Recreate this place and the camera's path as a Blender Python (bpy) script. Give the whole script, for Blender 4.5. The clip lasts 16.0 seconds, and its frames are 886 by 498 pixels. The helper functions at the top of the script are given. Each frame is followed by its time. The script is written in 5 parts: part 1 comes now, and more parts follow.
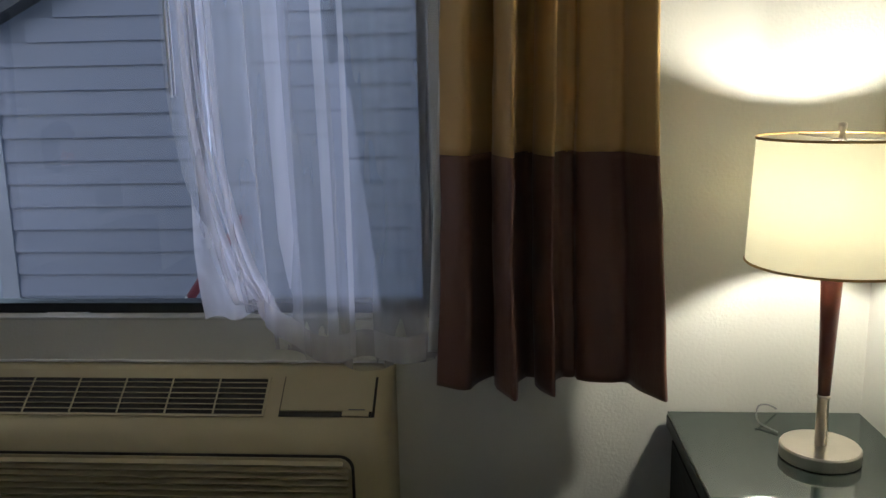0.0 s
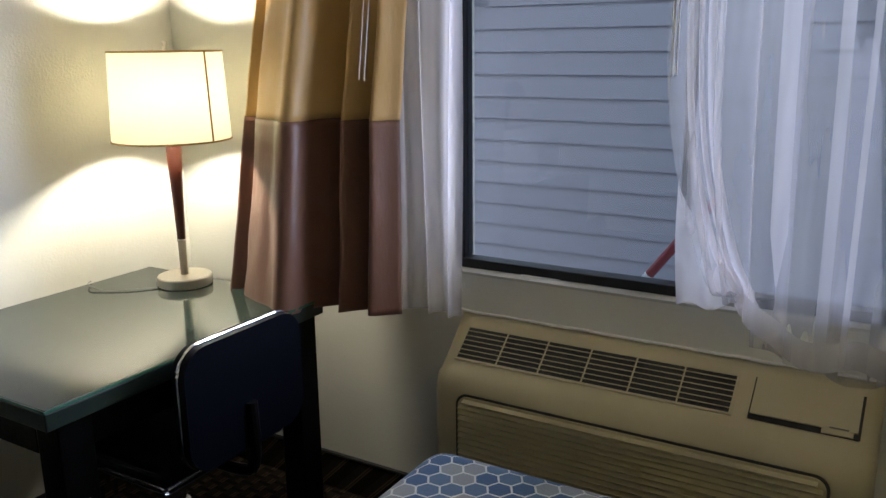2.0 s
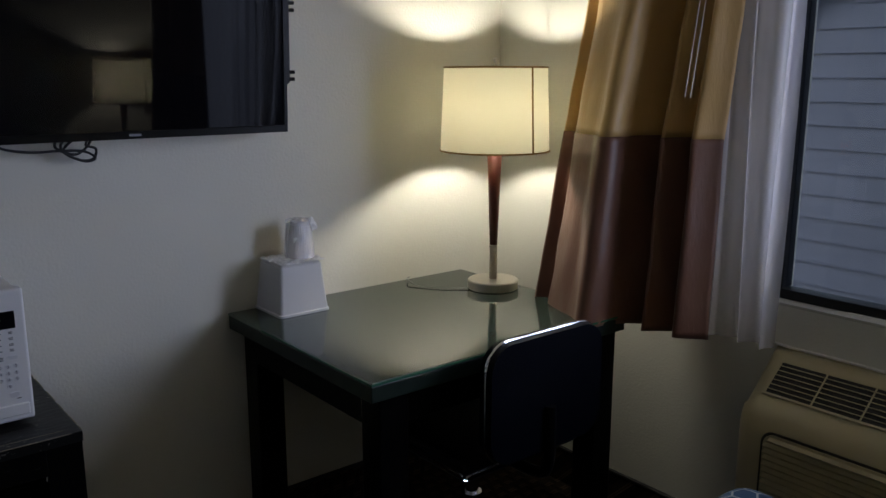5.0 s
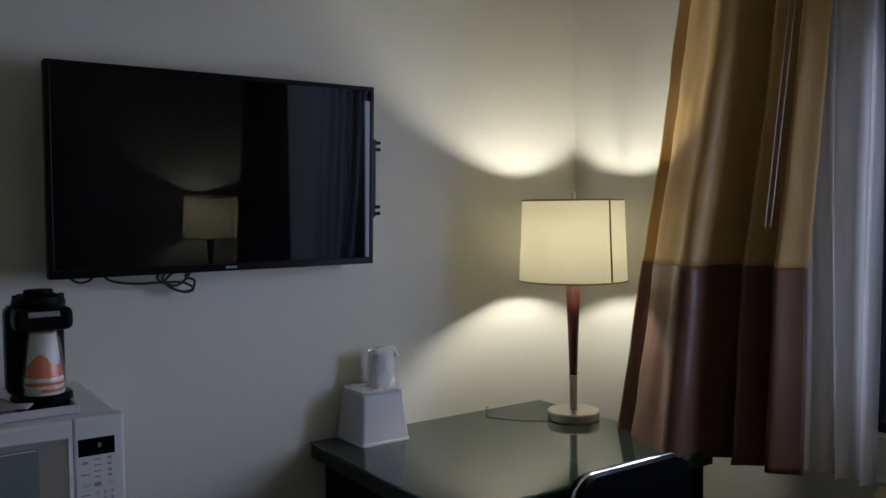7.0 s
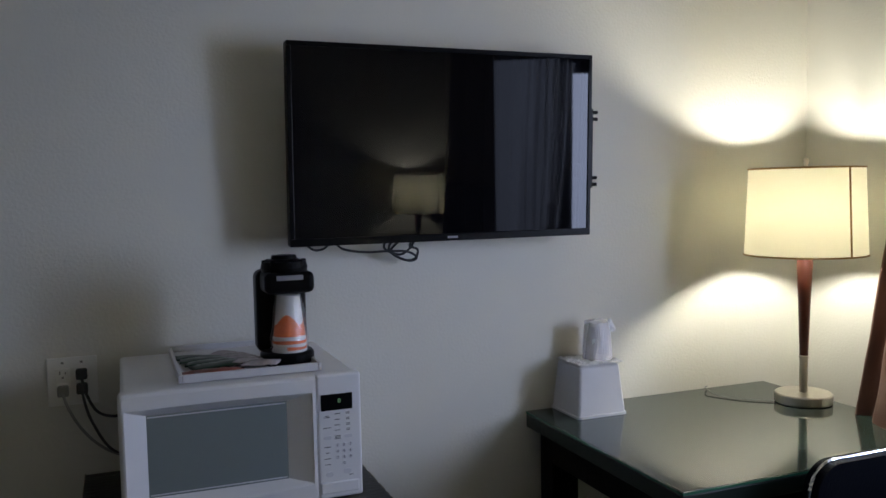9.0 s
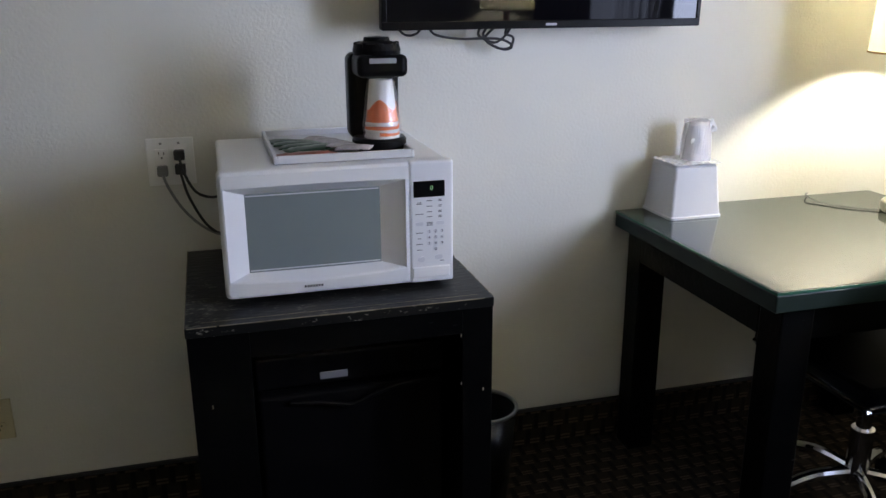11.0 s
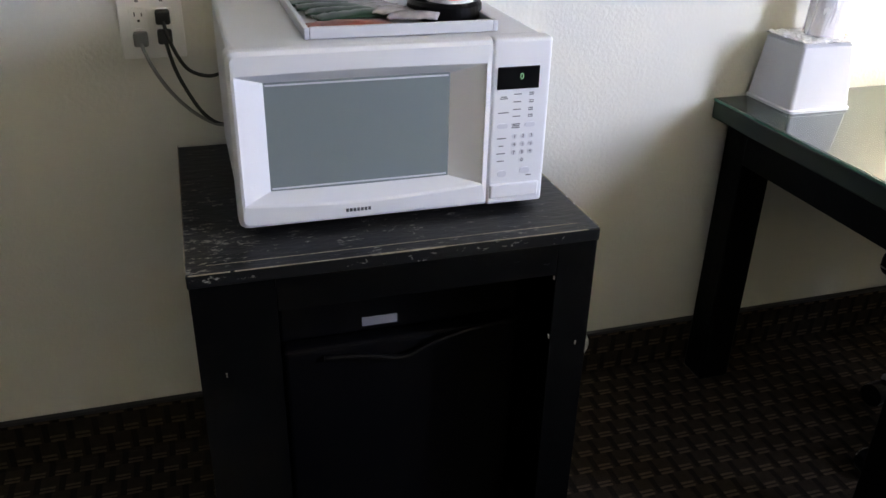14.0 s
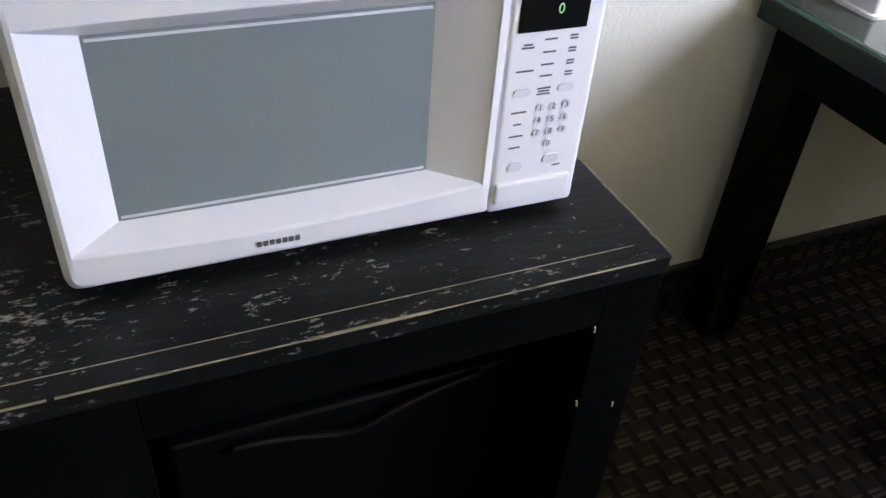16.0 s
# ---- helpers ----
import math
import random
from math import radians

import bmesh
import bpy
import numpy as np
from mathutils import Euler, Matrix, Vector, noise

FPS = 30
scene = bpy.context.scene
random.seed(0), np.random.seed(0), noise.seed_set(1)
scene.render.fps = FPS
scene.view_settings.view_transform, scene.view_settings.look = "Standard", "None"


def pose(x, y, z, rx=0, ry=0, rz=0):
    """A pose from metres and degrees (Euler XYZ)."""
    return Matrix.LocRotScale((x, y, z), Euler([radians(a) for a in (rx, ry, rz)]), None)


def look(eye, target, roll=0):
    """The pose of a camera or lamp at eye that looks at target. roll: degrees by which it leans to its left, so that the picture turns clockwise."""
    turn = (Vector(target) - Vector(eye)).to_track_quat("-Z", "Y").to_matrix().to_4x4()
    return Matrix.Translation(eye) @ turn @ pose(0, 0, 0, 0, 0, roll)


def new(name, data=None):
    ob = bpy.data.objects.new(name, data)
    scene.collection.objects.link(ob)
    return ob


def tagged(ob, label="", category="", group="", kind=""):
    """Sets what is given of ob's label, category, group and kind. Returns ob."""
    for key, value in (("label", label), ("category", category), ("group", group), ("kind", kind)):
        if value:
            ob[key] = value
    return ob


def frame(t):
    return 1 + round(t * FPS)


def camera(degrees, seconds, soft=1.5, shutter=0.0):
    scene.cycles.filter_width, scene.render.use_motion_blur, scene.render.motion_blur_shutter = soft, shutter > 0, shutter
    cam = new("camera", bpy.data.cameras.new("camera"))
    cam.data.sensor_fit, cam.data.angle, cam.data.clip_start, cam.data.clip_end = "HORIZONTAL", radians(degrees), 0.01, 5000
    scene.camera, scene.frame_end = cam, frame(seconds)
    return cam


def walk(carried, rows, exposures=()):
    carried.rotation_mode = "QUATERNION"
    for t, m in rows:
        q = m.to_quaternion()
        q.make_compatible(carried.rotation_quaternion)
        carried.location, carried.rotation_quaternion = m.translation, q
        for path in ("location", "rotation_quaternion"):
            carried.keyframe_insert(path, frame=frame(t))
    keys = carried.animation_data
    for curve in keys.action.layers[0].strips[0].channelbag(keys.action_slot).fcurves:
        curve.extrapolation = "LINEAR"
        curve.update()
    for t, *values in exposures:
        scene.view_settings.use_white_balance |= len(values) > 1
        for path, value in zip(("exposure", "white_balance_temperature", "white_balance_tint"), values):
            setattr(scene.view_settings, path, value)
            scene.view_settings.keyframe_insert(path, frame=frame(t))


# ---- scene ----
cam = camera(56.3, 16.0)
PATH = [
    (0, (-2.019, -2.532, 1.412), (-0.063, -2.378, 1.028), -1.2),
    (0.5, (-2.067, -2.386, 1.473), (-0.133, -2.125, 1.035), -0.5),
    (1, (-2.021, -2.357, 1.513), (-0.187, -1.727, 1.025), -1.5),
    (1.5, (-1.999, -2.331, 1.51), (-0.244, -1.512, 1.013), -0.9),
    (2, (-2.026, -2.283, 1.48), (-0.361, -1.283, 1.001), -0.7),
    (2.5, (-2.021, -2.28, 1.458), (-0.512, -1.051, 0.994), -1.3),
    (3, (-2.054, -2.232, 1.473), (-0.668, -0.872, 0.998), -0.7),
    (3.2, (-2.071, -2.221, 1.477), (-0.738, -0.81, 0.994), -0.7),
    (5.3, (-2.114, -2.251, 1.428), (-0.887, -0.717, 1.051), 0.0),
    (5.5, (-2.124, -2.241, 1.418), (-0.879, -0.698, 1.155), -0.1),
    (6, (-2.125, -2.255, 1.451), (-0.881, -0.693, 1.341), -0.1),
    (6.5, (-2.139, -2.264, 1.45), (-0.906, -0.691, 1.362), -0.4),
    (7, (-2.156, -2.258, 1.445), (-1.023, -0.613, 1.35), -0.6),
    (7.5, (-2.176, -2.246, 1.44), (-1.168, -0.521, 1.345), -0.8),
    (8, (-2.193, -2.241, 1.442), (-1.321, -0.444, 1.342), -0.9),
    (8.5, (-2.214, -2.234, 1.432), (-1.413, -0.405, 1.333), -1.1),
    (9, (-2.218, -2.222, 1.423), (-1.494, -0.363, 1.284), -1.1),
    (9.5, (-2.221, -2.217, 1.419), (-1.561, -0.352, 1.129), -1.0),
    (10, (-2.22, -2.203, 1.403), (-1.603, -0.348, 0.982), -0.6),
    (12.3, (-2.333, -2.07, 1.355), (-1.902, -0.259, 0.625), -0.3),
    (12.5, (-2.347, -2.037, 1.356), (-1.891, -0.24, 0.604), -0.0),
    (13, (-2.325, -1.927, 1.346), (-1.84, -0.157, 0.551), 0.3),
    (13.5, (-2.284, -1.784, 1.33), (-1.778, -0.039, 0.494), 1.0),
    (14, (-2.286, -1.657, 1.316), (-1.749, 0.041, 0.407), 1.4),
    (14.5, (-2.341, -1.528, 1.315), (-1.749, 0.125, 0.357), 0.3),
    (15, (-2.301, -1.417, 1.291), (-1.621, 0.168, 0.279), 1.8),
    (15.5, (-2.2, -1.277, 1.267), (-1.537, 0.281, 0.203), 2.5),
    (16, (-2.174, -1.078, 1.249), (-1.497, 0.342, 0.014), 4.8),
]

EXPOSURES = [(t, stops, kelvin, 10) for t, stops, kelvin in ((0, -0.75, 6050), (0.5, -0.55, 6400), (1, 0.0, 6500), (2, -0.2, 6550), (2.5, -0.6, 6700), (3, -0.8, 6700), (5.5, -1.55, 6200), (6, -1.52, 6100), (7, -1.7, 6150), (7.5, -1.5, 6150), (8.5, -1.0, 6200), (9, -0.95, 6150), (10, -0.5, 6200), (12.5, 0.72, 6750), (14.5, 0.75, 6700), (15.5, 0.72, 6700), (16, 1.05, 6800))]
walk(cam, [(t, look(eye, target, roll)) for t, eye, target, roll in PATH], EXPOSURES)

# ---- world and light ----
world = bpy.data.worlds.new("sky")
scene.world = world
world.use_nodes = True
wn = world.node_tree
sky = wn.nodes.new("ShaderNodeTexSky")
sky.sky_type = "NISHITA"
sky.sun_disc = False
sky.sun_elevation, sky.sun_rotation = radians(38), radians(-60)
wn.links.new(sky.outputs[0], wn.nodes["Background"].inputs["Color"])
wn.nodes["Background"].inputs["Strength"].default_value = 0.3
sun = new("sun", bpy.data.lights.new("sun", "SUN"))
sun.data.energy, sun.data.angle, sun.data.color = 0.6, radians(20), (1.0, 0.97, 0.93)
sun.matrix_world = look((4, -8, 9), (0, 0, 0))
# daylight from the sky, standing in the window opening in upright strips that face the opposite wall
for strip_y, strip_w, wide, tall, fan in ((-1.34, 2.2, 0.13, 0.9, 100), (-1.6, 8.4, 0.2, 0.9, 100), (-2.05, 3.4, 0.62, 1.1, 76)):
    day = new("window_daylight", bpy.data.lights.new("window_daylight", "AREA"))
    day.data.shape, day.data.size, day.data.size_y = "RECTANGLE", wide, tall
    day.data.energy, day.data.color, day.data.spread = strip_w, (0.64, 0.72, 1.0), radians(fan)
    day.matrix_world = look((0.03, strip_y, 1.42), (0.03 - 0.785, strip_y + 0.62, 1.34))

# ---- materials ----
def material(name, base, rough=0.6, metal=0.0, vary=0.12, scale=8.0, bump=0.0, bump_scale=80.0, coat=0.0, spec=0.5, stretch=(1, 1, 1)):
    m = bpy.data.materials.new(name)
    m.use_nodes = True
    nt = m.node_tree
    b = nt.nodes["Principled BSDF"]
    b.inputs["Roughness"].default_value, b.inputs["Metallic"].default_value = rough, metal
    b.inputs["Coat Weight"].default_value, b.inputs["Specular IOR Level"].default_value = coat, spec
    b.inputs["Coat Roughness"].default_value = 0.08
    co = nt.nodes.new("ShaderNodeTexCoord")
    mp = nt.nodes.new("ShaderNodeMapping")
    mp.inputs["Scale"].default_value = stretch
    nt.links.new(co.outputs["Object"], mp.inputs[0])
    n1 = nt.nodes.new("ShaderNodeTexNoise")
    n1.inputs["Scale"].default_value, n1.inputs["Detail"].default_value = scale, 6
    nt.links.new(mp.outputs[0], n1.inputs["Vector"])
    mix = nt.nodes.new("ShaderNodeMix")
    mix.data_type = "RGBA"
    mix.inputs["A"].default_value = (*[c * (1 - vary) for c in base], 1)
    mix.inputs["B"].default_value = (*[min(1, c * (1 + vary)) for c in base], 1)
    nt.links.new(n1.outputs["Fac"], mix.inputs["Factor"])
    nt.links.new(mix.outputs["Result"], b.inputs["Base Color"])
    if bump:
        n2 = nt.nodes.new("ShaderNodeTexNoise")
        n2.inputs["Scale"].default_value, n2.inputs["Detail"].default_value = bump_scale, 3
        nt.links.new(mp.outputs[0], n2.inputs["Vector"])
        bp = nt.nodes.new("ShaderNodeBump")
        bp.inputs["Strength"].default_value, bp.inputs["Distance"].default_value = bump, 0.004
        nt.links.new(n2.outputs["Fac"], bp.inputs["Height"])
        nt.links.new(bp.outputs[0], b.inputs["Normal"])
    return m


def bsdf(m):
    return m.node_tree.nodes["Principled BSDF"]


def math_node(nt, op, a, b=None, c=None):
    n = nt.nodes.new("ShaderNodeMath")
    n.operation = op
    for k, v in enumerate((a, b, c)):
        if v is None:
            continue
        if isinstance(v, (int, float)):
            n.inputs[k].default_value = v
        else:
            nt.links.new(v, n.inputs[k])
    return n.outputs[0]


def vec_node(nt, op, a, b=None):
    n = nt.nodes.new("ShaderNodeVectorMath")
    n.operation = op
    for k, v in enumerate((a, b)):
        if v is None:
            continue
        if isinstance(v, tuple):
            n.inputs[k].default_value = v
        else:
            nt.links.new(v, n.inputs[k])
    return n


def ramp_mix(nt, fac, a, b):
    mix = nt.nodes.new("ShaderNodeMix")
    mix.data_type = "RGBA"
    for key, v in (("A", a), ("B", b)):
        if isinstance(v, tuple):
            mix.inputs[key].default_value = (*v, 1)
        else:
            nt.links.new(v, mix.inputs[key])
    nt.links.new(fac, mix.inputs["Factor"])
    return mix.outputs["Result"]


WALL = material("painted_wall", (0.67, 0.655, 0.585), 0.62, vary=0.04, scale=3, bump=0.28, bump_scale=115)
CEIL = material("painted_ceiling", (0.75, 0.74, 0.7), 0.8, vary=0.04, scale=3, bump=0.5, bump_scale=70)
BLACK_FRAME = material("black_aluminium", (0.012, 0.012, 0.014), 0.35, 0.3, vary=0.3)
SILL = material("painted_sill", (0.5, 0.48, 0.43), 0.5, vary=0.1, scale=12)
BEIGE = material("beige_plastic", (0.48, 0.41, 0.245), 0.42, vary=0.05, scale=5, bump=0.05, bump_scale=400)
# near-black that paints the shade of openings, gaps and slots
SLOT_SHADE = material("cavity_shade", (0.03, 0.027, 0.022), 0.8)
WHITE_PLASTIC = material("white_plastic", (0.74, 0.74, 0.76), 0.3, vary=0.02, scale=10)
BUCKET = material("matte_white_plastic", (0.58, 0.58, 0.6), 0.4, vary=0.03, scale=14)
BAG = material("clear_wrap", (0.85, 0.85, 0.86), 0.2, vary=0.02)
BLACK_PLASTIC = material("black_plastic", (0.0025, 0.0025, 0.003), 0.32, vary=0.2, spec=0.1)
BLACK_MATTE = material("black_rubber", (0.015, 0.015, 0.015), 0.6, vary=0.2)
SCREEN = material("tv_screen", (0.003, 0.003, 0.004), 0.03, vary=0.1, spec=0.16)
CHROME = material("brushed_nickel", (0.62, 0.57, 0.5), 0.28, 1.0, vary=0.08, scale=30)
SILVER = material("chrome", (0.8, 0.8, 0.82), 0.12, 1.0, vary=0.03)
CHERRY = material("cherry_wood", (0.13, 0.028, 0.014), 0.3, vary=0.3, scale=20, stretch=(1, 1, 0.15), coat=0.3)
LEATHER = material("navy_leather", (0.0014, 0.002, 0.0045), 0.42, spec=0.08, vary=0.15, bump=0.25, bump_scale=260)
IVORY = material("ivory_plastic", (0.5, 0.45, 0.3), 0.4, vary=0.03)
PLATE = material("white_cover_plate", (0.82, 0.81, 0.78), 0.35, vary=0.03)
GREY_CABLE = material("grey_cable", (0.2, 0.2, 0.19), 0.5)
BRASS = material("gold_trim", (0.35, 0.2, 0.05), 0.45, 0.3, vary=0.15)
BADGE = material("grey_badge", (0.3, 0.3, 0.34), 0.35, 0.3)
PAPER = material("paper_cup", (0.78, 0.77, 0.75), 0.5, vary=0.03)
ORANGE = material("orange_print", (0.78, 0.15, 0.015), 0.45, vary=0.12, scale=40)
GREEN_FOIL = material("dark_green_packet", (0.012, 0.04, 0.018), 0.3, vary=0.5, scale=40)
RED_FOIL = material("red_packet", (0.24, 0.05, 0.03), 0.35, vary=0.4, scale=40)
CLEAR_FOIL = material("pale_packet", (0.5, 0.45, 0.46), 0.2, vary=0.4, scale=60)
INK = material("dark_print", (0.1, 0.1, 0.11), 0.5)
KEYPAD = material("grey_key", (0.62, 0.62, 0.66), 0.4)
GREEN_EDGE = material("green_glass_edge", (0.035, 0.12, 0.075), 0.12, coat=0.6)
SIDING = material("painted_siding", (0.235, 0.25, 0.31), 0.6, vary=0.06, scale=4, bump=0.1, bump_scale=40, stretch=(1, 0.3, 3))
ROOF = material("dark_shingle", (0.06, 0.06, 0.065), 0.8, vary=0.3, scale=30)
GROUND = material("concrete_ground", (0.3, 0.3, 0.31), 0.9, vary=0.2, scale=3, bump=0.3)
RED_PAINT = material("red_paint", (0.3, 0.05, 0.06), 0.5)
LEAF = material("winter_leaves", (0.08, 0.11, 0.06), 0.7, vary=0.4)
BARK = material("tree_bark", (0.12, 0.1, 0.08), 0.9, vary=0.3, scale=20, bump=0.5)

# shiny dark stained wood, worn pale along scratches
def worn_wood(name, base, wear, amount, axis, spec):
    m = material(name, base, 0.33, vary=0.35, scale=14, stretch=axis, bump=0.25, bump_scale=60, spec=spec)
    nt = m.node_tree
    b = bsdf(m)
    old = b.inputs["Base Color"].links[0].from_socket
    co = nt.nodes.new("ShaderNodeTexCoord")
    mp = nt.nodes.new("ShaderNodeMapping")
    mp.inputs["Scale"].default_value = tuple(2.2 * a for a in axis)
    nt.links.new(co.outputs["Object"], mp.inputs[0])
    n = nt.nodes.new("ShaderNodeTexNoise")
    n.inputs["Scale"].default_value, n.inputs["Detail"].default_value, n.inputs["Roughness"].default_value = 42, 5, 0.7
    nt.links.new(mp.outputs[0], n.inputs["Vector"])
    big = nt.nodes.new("ShaderNodeTexNoise")
    big.inputs["Scale"].default_value = 5.0
    nt.links.new(co.outputs["Object"], big.inputs["Vector"])
    lift = math_node(nt, "MULTIPLY_ADD", big.outputs["Fac"], 0.35, n.outputs["Fac"])
    mask = nt.nodes.new("ShaderNodeMapRange")
    mask.inputs["From Min"].default_value, mask.inputs["From Max"].default_value = amount, amount + 0.05
    nt.links.new(lift, mask.inputs["Value"])
    nt.links.new(ramp_mix(nt, mask.outputs[0], old, wear), b.inputs["Base Color"])
    rr = math_node(nt, "MULTIPLY_ADD", mask.outputs[0], 0.35, 0.3)
    nt.links.new(rr, b.inputs["Roughness"])
    return m


def wrap_material():
    m = bpy.data.materials.new("crinkled_clear_wrap")
    m.use_nodes = True
    nt = m.node_tree
    nt.nodes.clear()
    out = nt.nodes.new("ShaderNodeOutputMaterial")
    tr, df, gl = (nt.nodes.new(k) for k in ("ShaderNodeBsdfTransparent", "ShaderNodeBsdfDiffuse", "ShaderNodeBsdfGlossy"))
    df.inputs[0].default_value, gl.inputs["Roughness"].default_value = (0.9, 0.9, 0.9, 1), 0.15
    a, b = nt.nodes.new("ShaderNodeMixShader"), nt.nodes.new("ShaderNodeMixShader")
    a.inputs[0].default_value, b.inputs[0].default_value = 0.3, 0.16
    nt.links.new(df.outputs[0], a.inputs[1]), nt.links.new(gl.outputs[0], a.inputs[2])
    nt.links.new(tr.outputs[0], b.inputs[1]), nt.links.new(a.outputs[0], b.inputs[2]), nt.links.new(b.outputs[0], out.inputs[0])
    return m


FRIDGE_TOP = worn_wood("worn_black_wood", (0.009, 0.009, 0.009), (0.24, 0.23, 0.195), 0.795, (0.55, 1.3, 1), 0.14)
BLACK_WOOD = worn_wood("black_stained_wood", (0.0028, 0.0028, 0.0028), (0.04, 0.04, 0.037), 0.88, (0.3, 1, 1), 0.05)
WORN_EDGE = material("bare_wood_edge", (0.27, 0.23, 0.155), 0.7, vary=0.6, scale=60)
DESK_TOP = material("dark_green_glass_top", (0.028, 0.042, 0.034), 0.09, vary=0.1, scale=6, spec=0.6)
DESK_WOOD = material("dark_green_black_wood", (0.012, 0.02, 0.015), 0.4, vary=0.3, scale=18, stretch=(1, 0.2, 1), spec=0.22)


def fabric(name, base, vary, rough=0.45, sheen=0.3):
    m = material(name, base, rough, vary=vary, scale=6, stretch=(1, 1, 0.25), bump=0.2, bump_scale=120)
    bsdf(m).inputs["Sheen Weight"].default_value = sheen
    bsdf(m).inputs["Sheen Roughness"].default_value = 0.4
    return m


GOLD_SATIN = fabric("gold_satin", (0.52, 0.33, 0.125), 0.12, 0.42, 0.12)
BROWN_SATIN = fabric("brown_satin", (0.13, 0.057, 0.035), 0.14, 0.42, 0.1)
LINING = fabric("white_lining", (0.8, 0.79, 0.77), 0.05, 0.8)


def sheer_material(name="white_sheer_voile", spread=0.3, least=0.13):
    m = bpy.data.materials.new(name)
    m.use_nodes = True
    nt = m.node_tree
    nt.nodes.clear()
    out = nt.nodes.new("ShaderNodeOutputMaterial")
    tr, df, tl = (nt.nodes.new(k) for k in ("ShaderNodeBsdfTransparent", "ShaderNodeBsdfDiffuse", "ShaderNodeBsdfTranslucent"))
    df.inputs[0].default_value = tl.inputs[0].default_value = (0.9, 0.86, 0.87, 1)
    a, b = nt.nodes.new("ShaderNodeMixShader"), nt.nodes.new("ShaderNodeMixShader")
    a.inputs[0].default_value = 0.6
    nt.links.new(df.outputs[0], a.inputs[1]), nt.links.new(tl.outputs[0], a.inputs[2])
    co, n = nt.nodes.new("ShaderNodeTexCoord"), nt.nodes.new("ShaderNodeTexNoise")
    mp = nt.nodes.new("ShaderNodeMapping")
    mp.inputs["Scale"].default_value = (1, 1, 0.12)
    nt.links.new(co.outputs["Object"], mp.inputs[0]), nt.links.new(mp.outputs[0], n.inputs["Vector"])
    n.inputs["Scale"].default_value = 16
    fac = math_node(nt, "MULTIPLY_ADD", n.outputs["Fac"], spread, least)
    nt.links.new(fac, b.inputs[0])
    nt.links.new(tr.outputs[0], b.inputs[1]), nt.links.new(a.outputs[0], b.inputs[2])
    nt.links.new(b.outputs[0], out.inputs[0])
    return m


def shade_material():
    m = bpy.data.materials.new("cream_lamp_shade")
    m.use_nodes = True
    nt = m.node_tree
    nt.nodes.clear()
    out = nt.nodes.new("ShaderNodeOutputMaterial")
    df, tl, mx = (nt.nodes.new(k) for k in ("ShaderNodeBsdfDiffuse", "ShaderNodeBsdfTranslucent", "ShaderNodeMixShader"))
    df.inputs[0].default_value, tl.inputs[0].default_value = (0.86, 0.84, 0.74, 1), (0.97, 0.94, 0.8, 1)
    mx.inputs[0].default_value = 0.96
    nt.links.new(df.outputs[0], mx.inputs[1]), nt.links.new(tl.outputs[0], mx.inputs[2]), nt.links.new(mx.outputs[0], out.inputs[0])
    return m


def glass_material(name, tint=(1, 1, 1), rough=0.0):
    m = bpy.data.materials.new(name)
    m.use_nodes = True
    nt = m.node_tree
    nt.nodes.clear()
    out = nt.nodes.new("ShaderNodeOutputMaterial")
    tr, gl, mx, fr = (nt.nodes.new(k) for k in ("ShaderNodeBsdfTransparent", "ShaderNodeBsdfGlossy", "ShaderNodeMixShader", "ShaderNodeFresnel"))
    tr.inputs[0].default_value = (*tint, 1)
    gl.inputs["Roughness"].default_value = rough
    fr.inputs[0].default_value = 1.45
    nt.links.new(fr.outputs[0], mx.inputs[0]), nt.links.new(tr.outputs[0], mx.inputs[1])
    nt.links.new(gl.outputs[0], mx.inputs[2]), nt.links.new(mx.outputs[0], out.inputs[0])
    return m


def emitter(name, colour, strength):
    m = bpy.data.materials.new(name)
    m.use_nodes = True
    bsdf(m).inputs["Base Color"].default_value = (*colour, 1)
    bsdf(m).inputs["Emission Color"].default_value = (*colour, 1)
    bsdf(m).inputs["Emission Strength"].default_value = strength
    return m


SHEER, SHADE = sheer_material(), shade_material()
SHEER_DOUBLE = sheer_material("doubled_white_voile", 0.35, 0.5)
SHEER_DENSE = sheer_material("gathered_white_voile", 0.4, 0.18)
GLASS = glass_material("window_glass", (0.93, 0.95, 0.97))
WRAP = wrap_material()
BIN_PLASTIC = glass_material("smoky_clear_plastic", (0.6, 0.6, 0.6), 0.2)
LED = emitter("green_digit", (0.35, 0.7, 0.3), 0.05)
DOOR_WINDOW = material("grey_mesh_window", (0.19, 0.22, 0.225), 0.3, vary=0.06, scale=500)


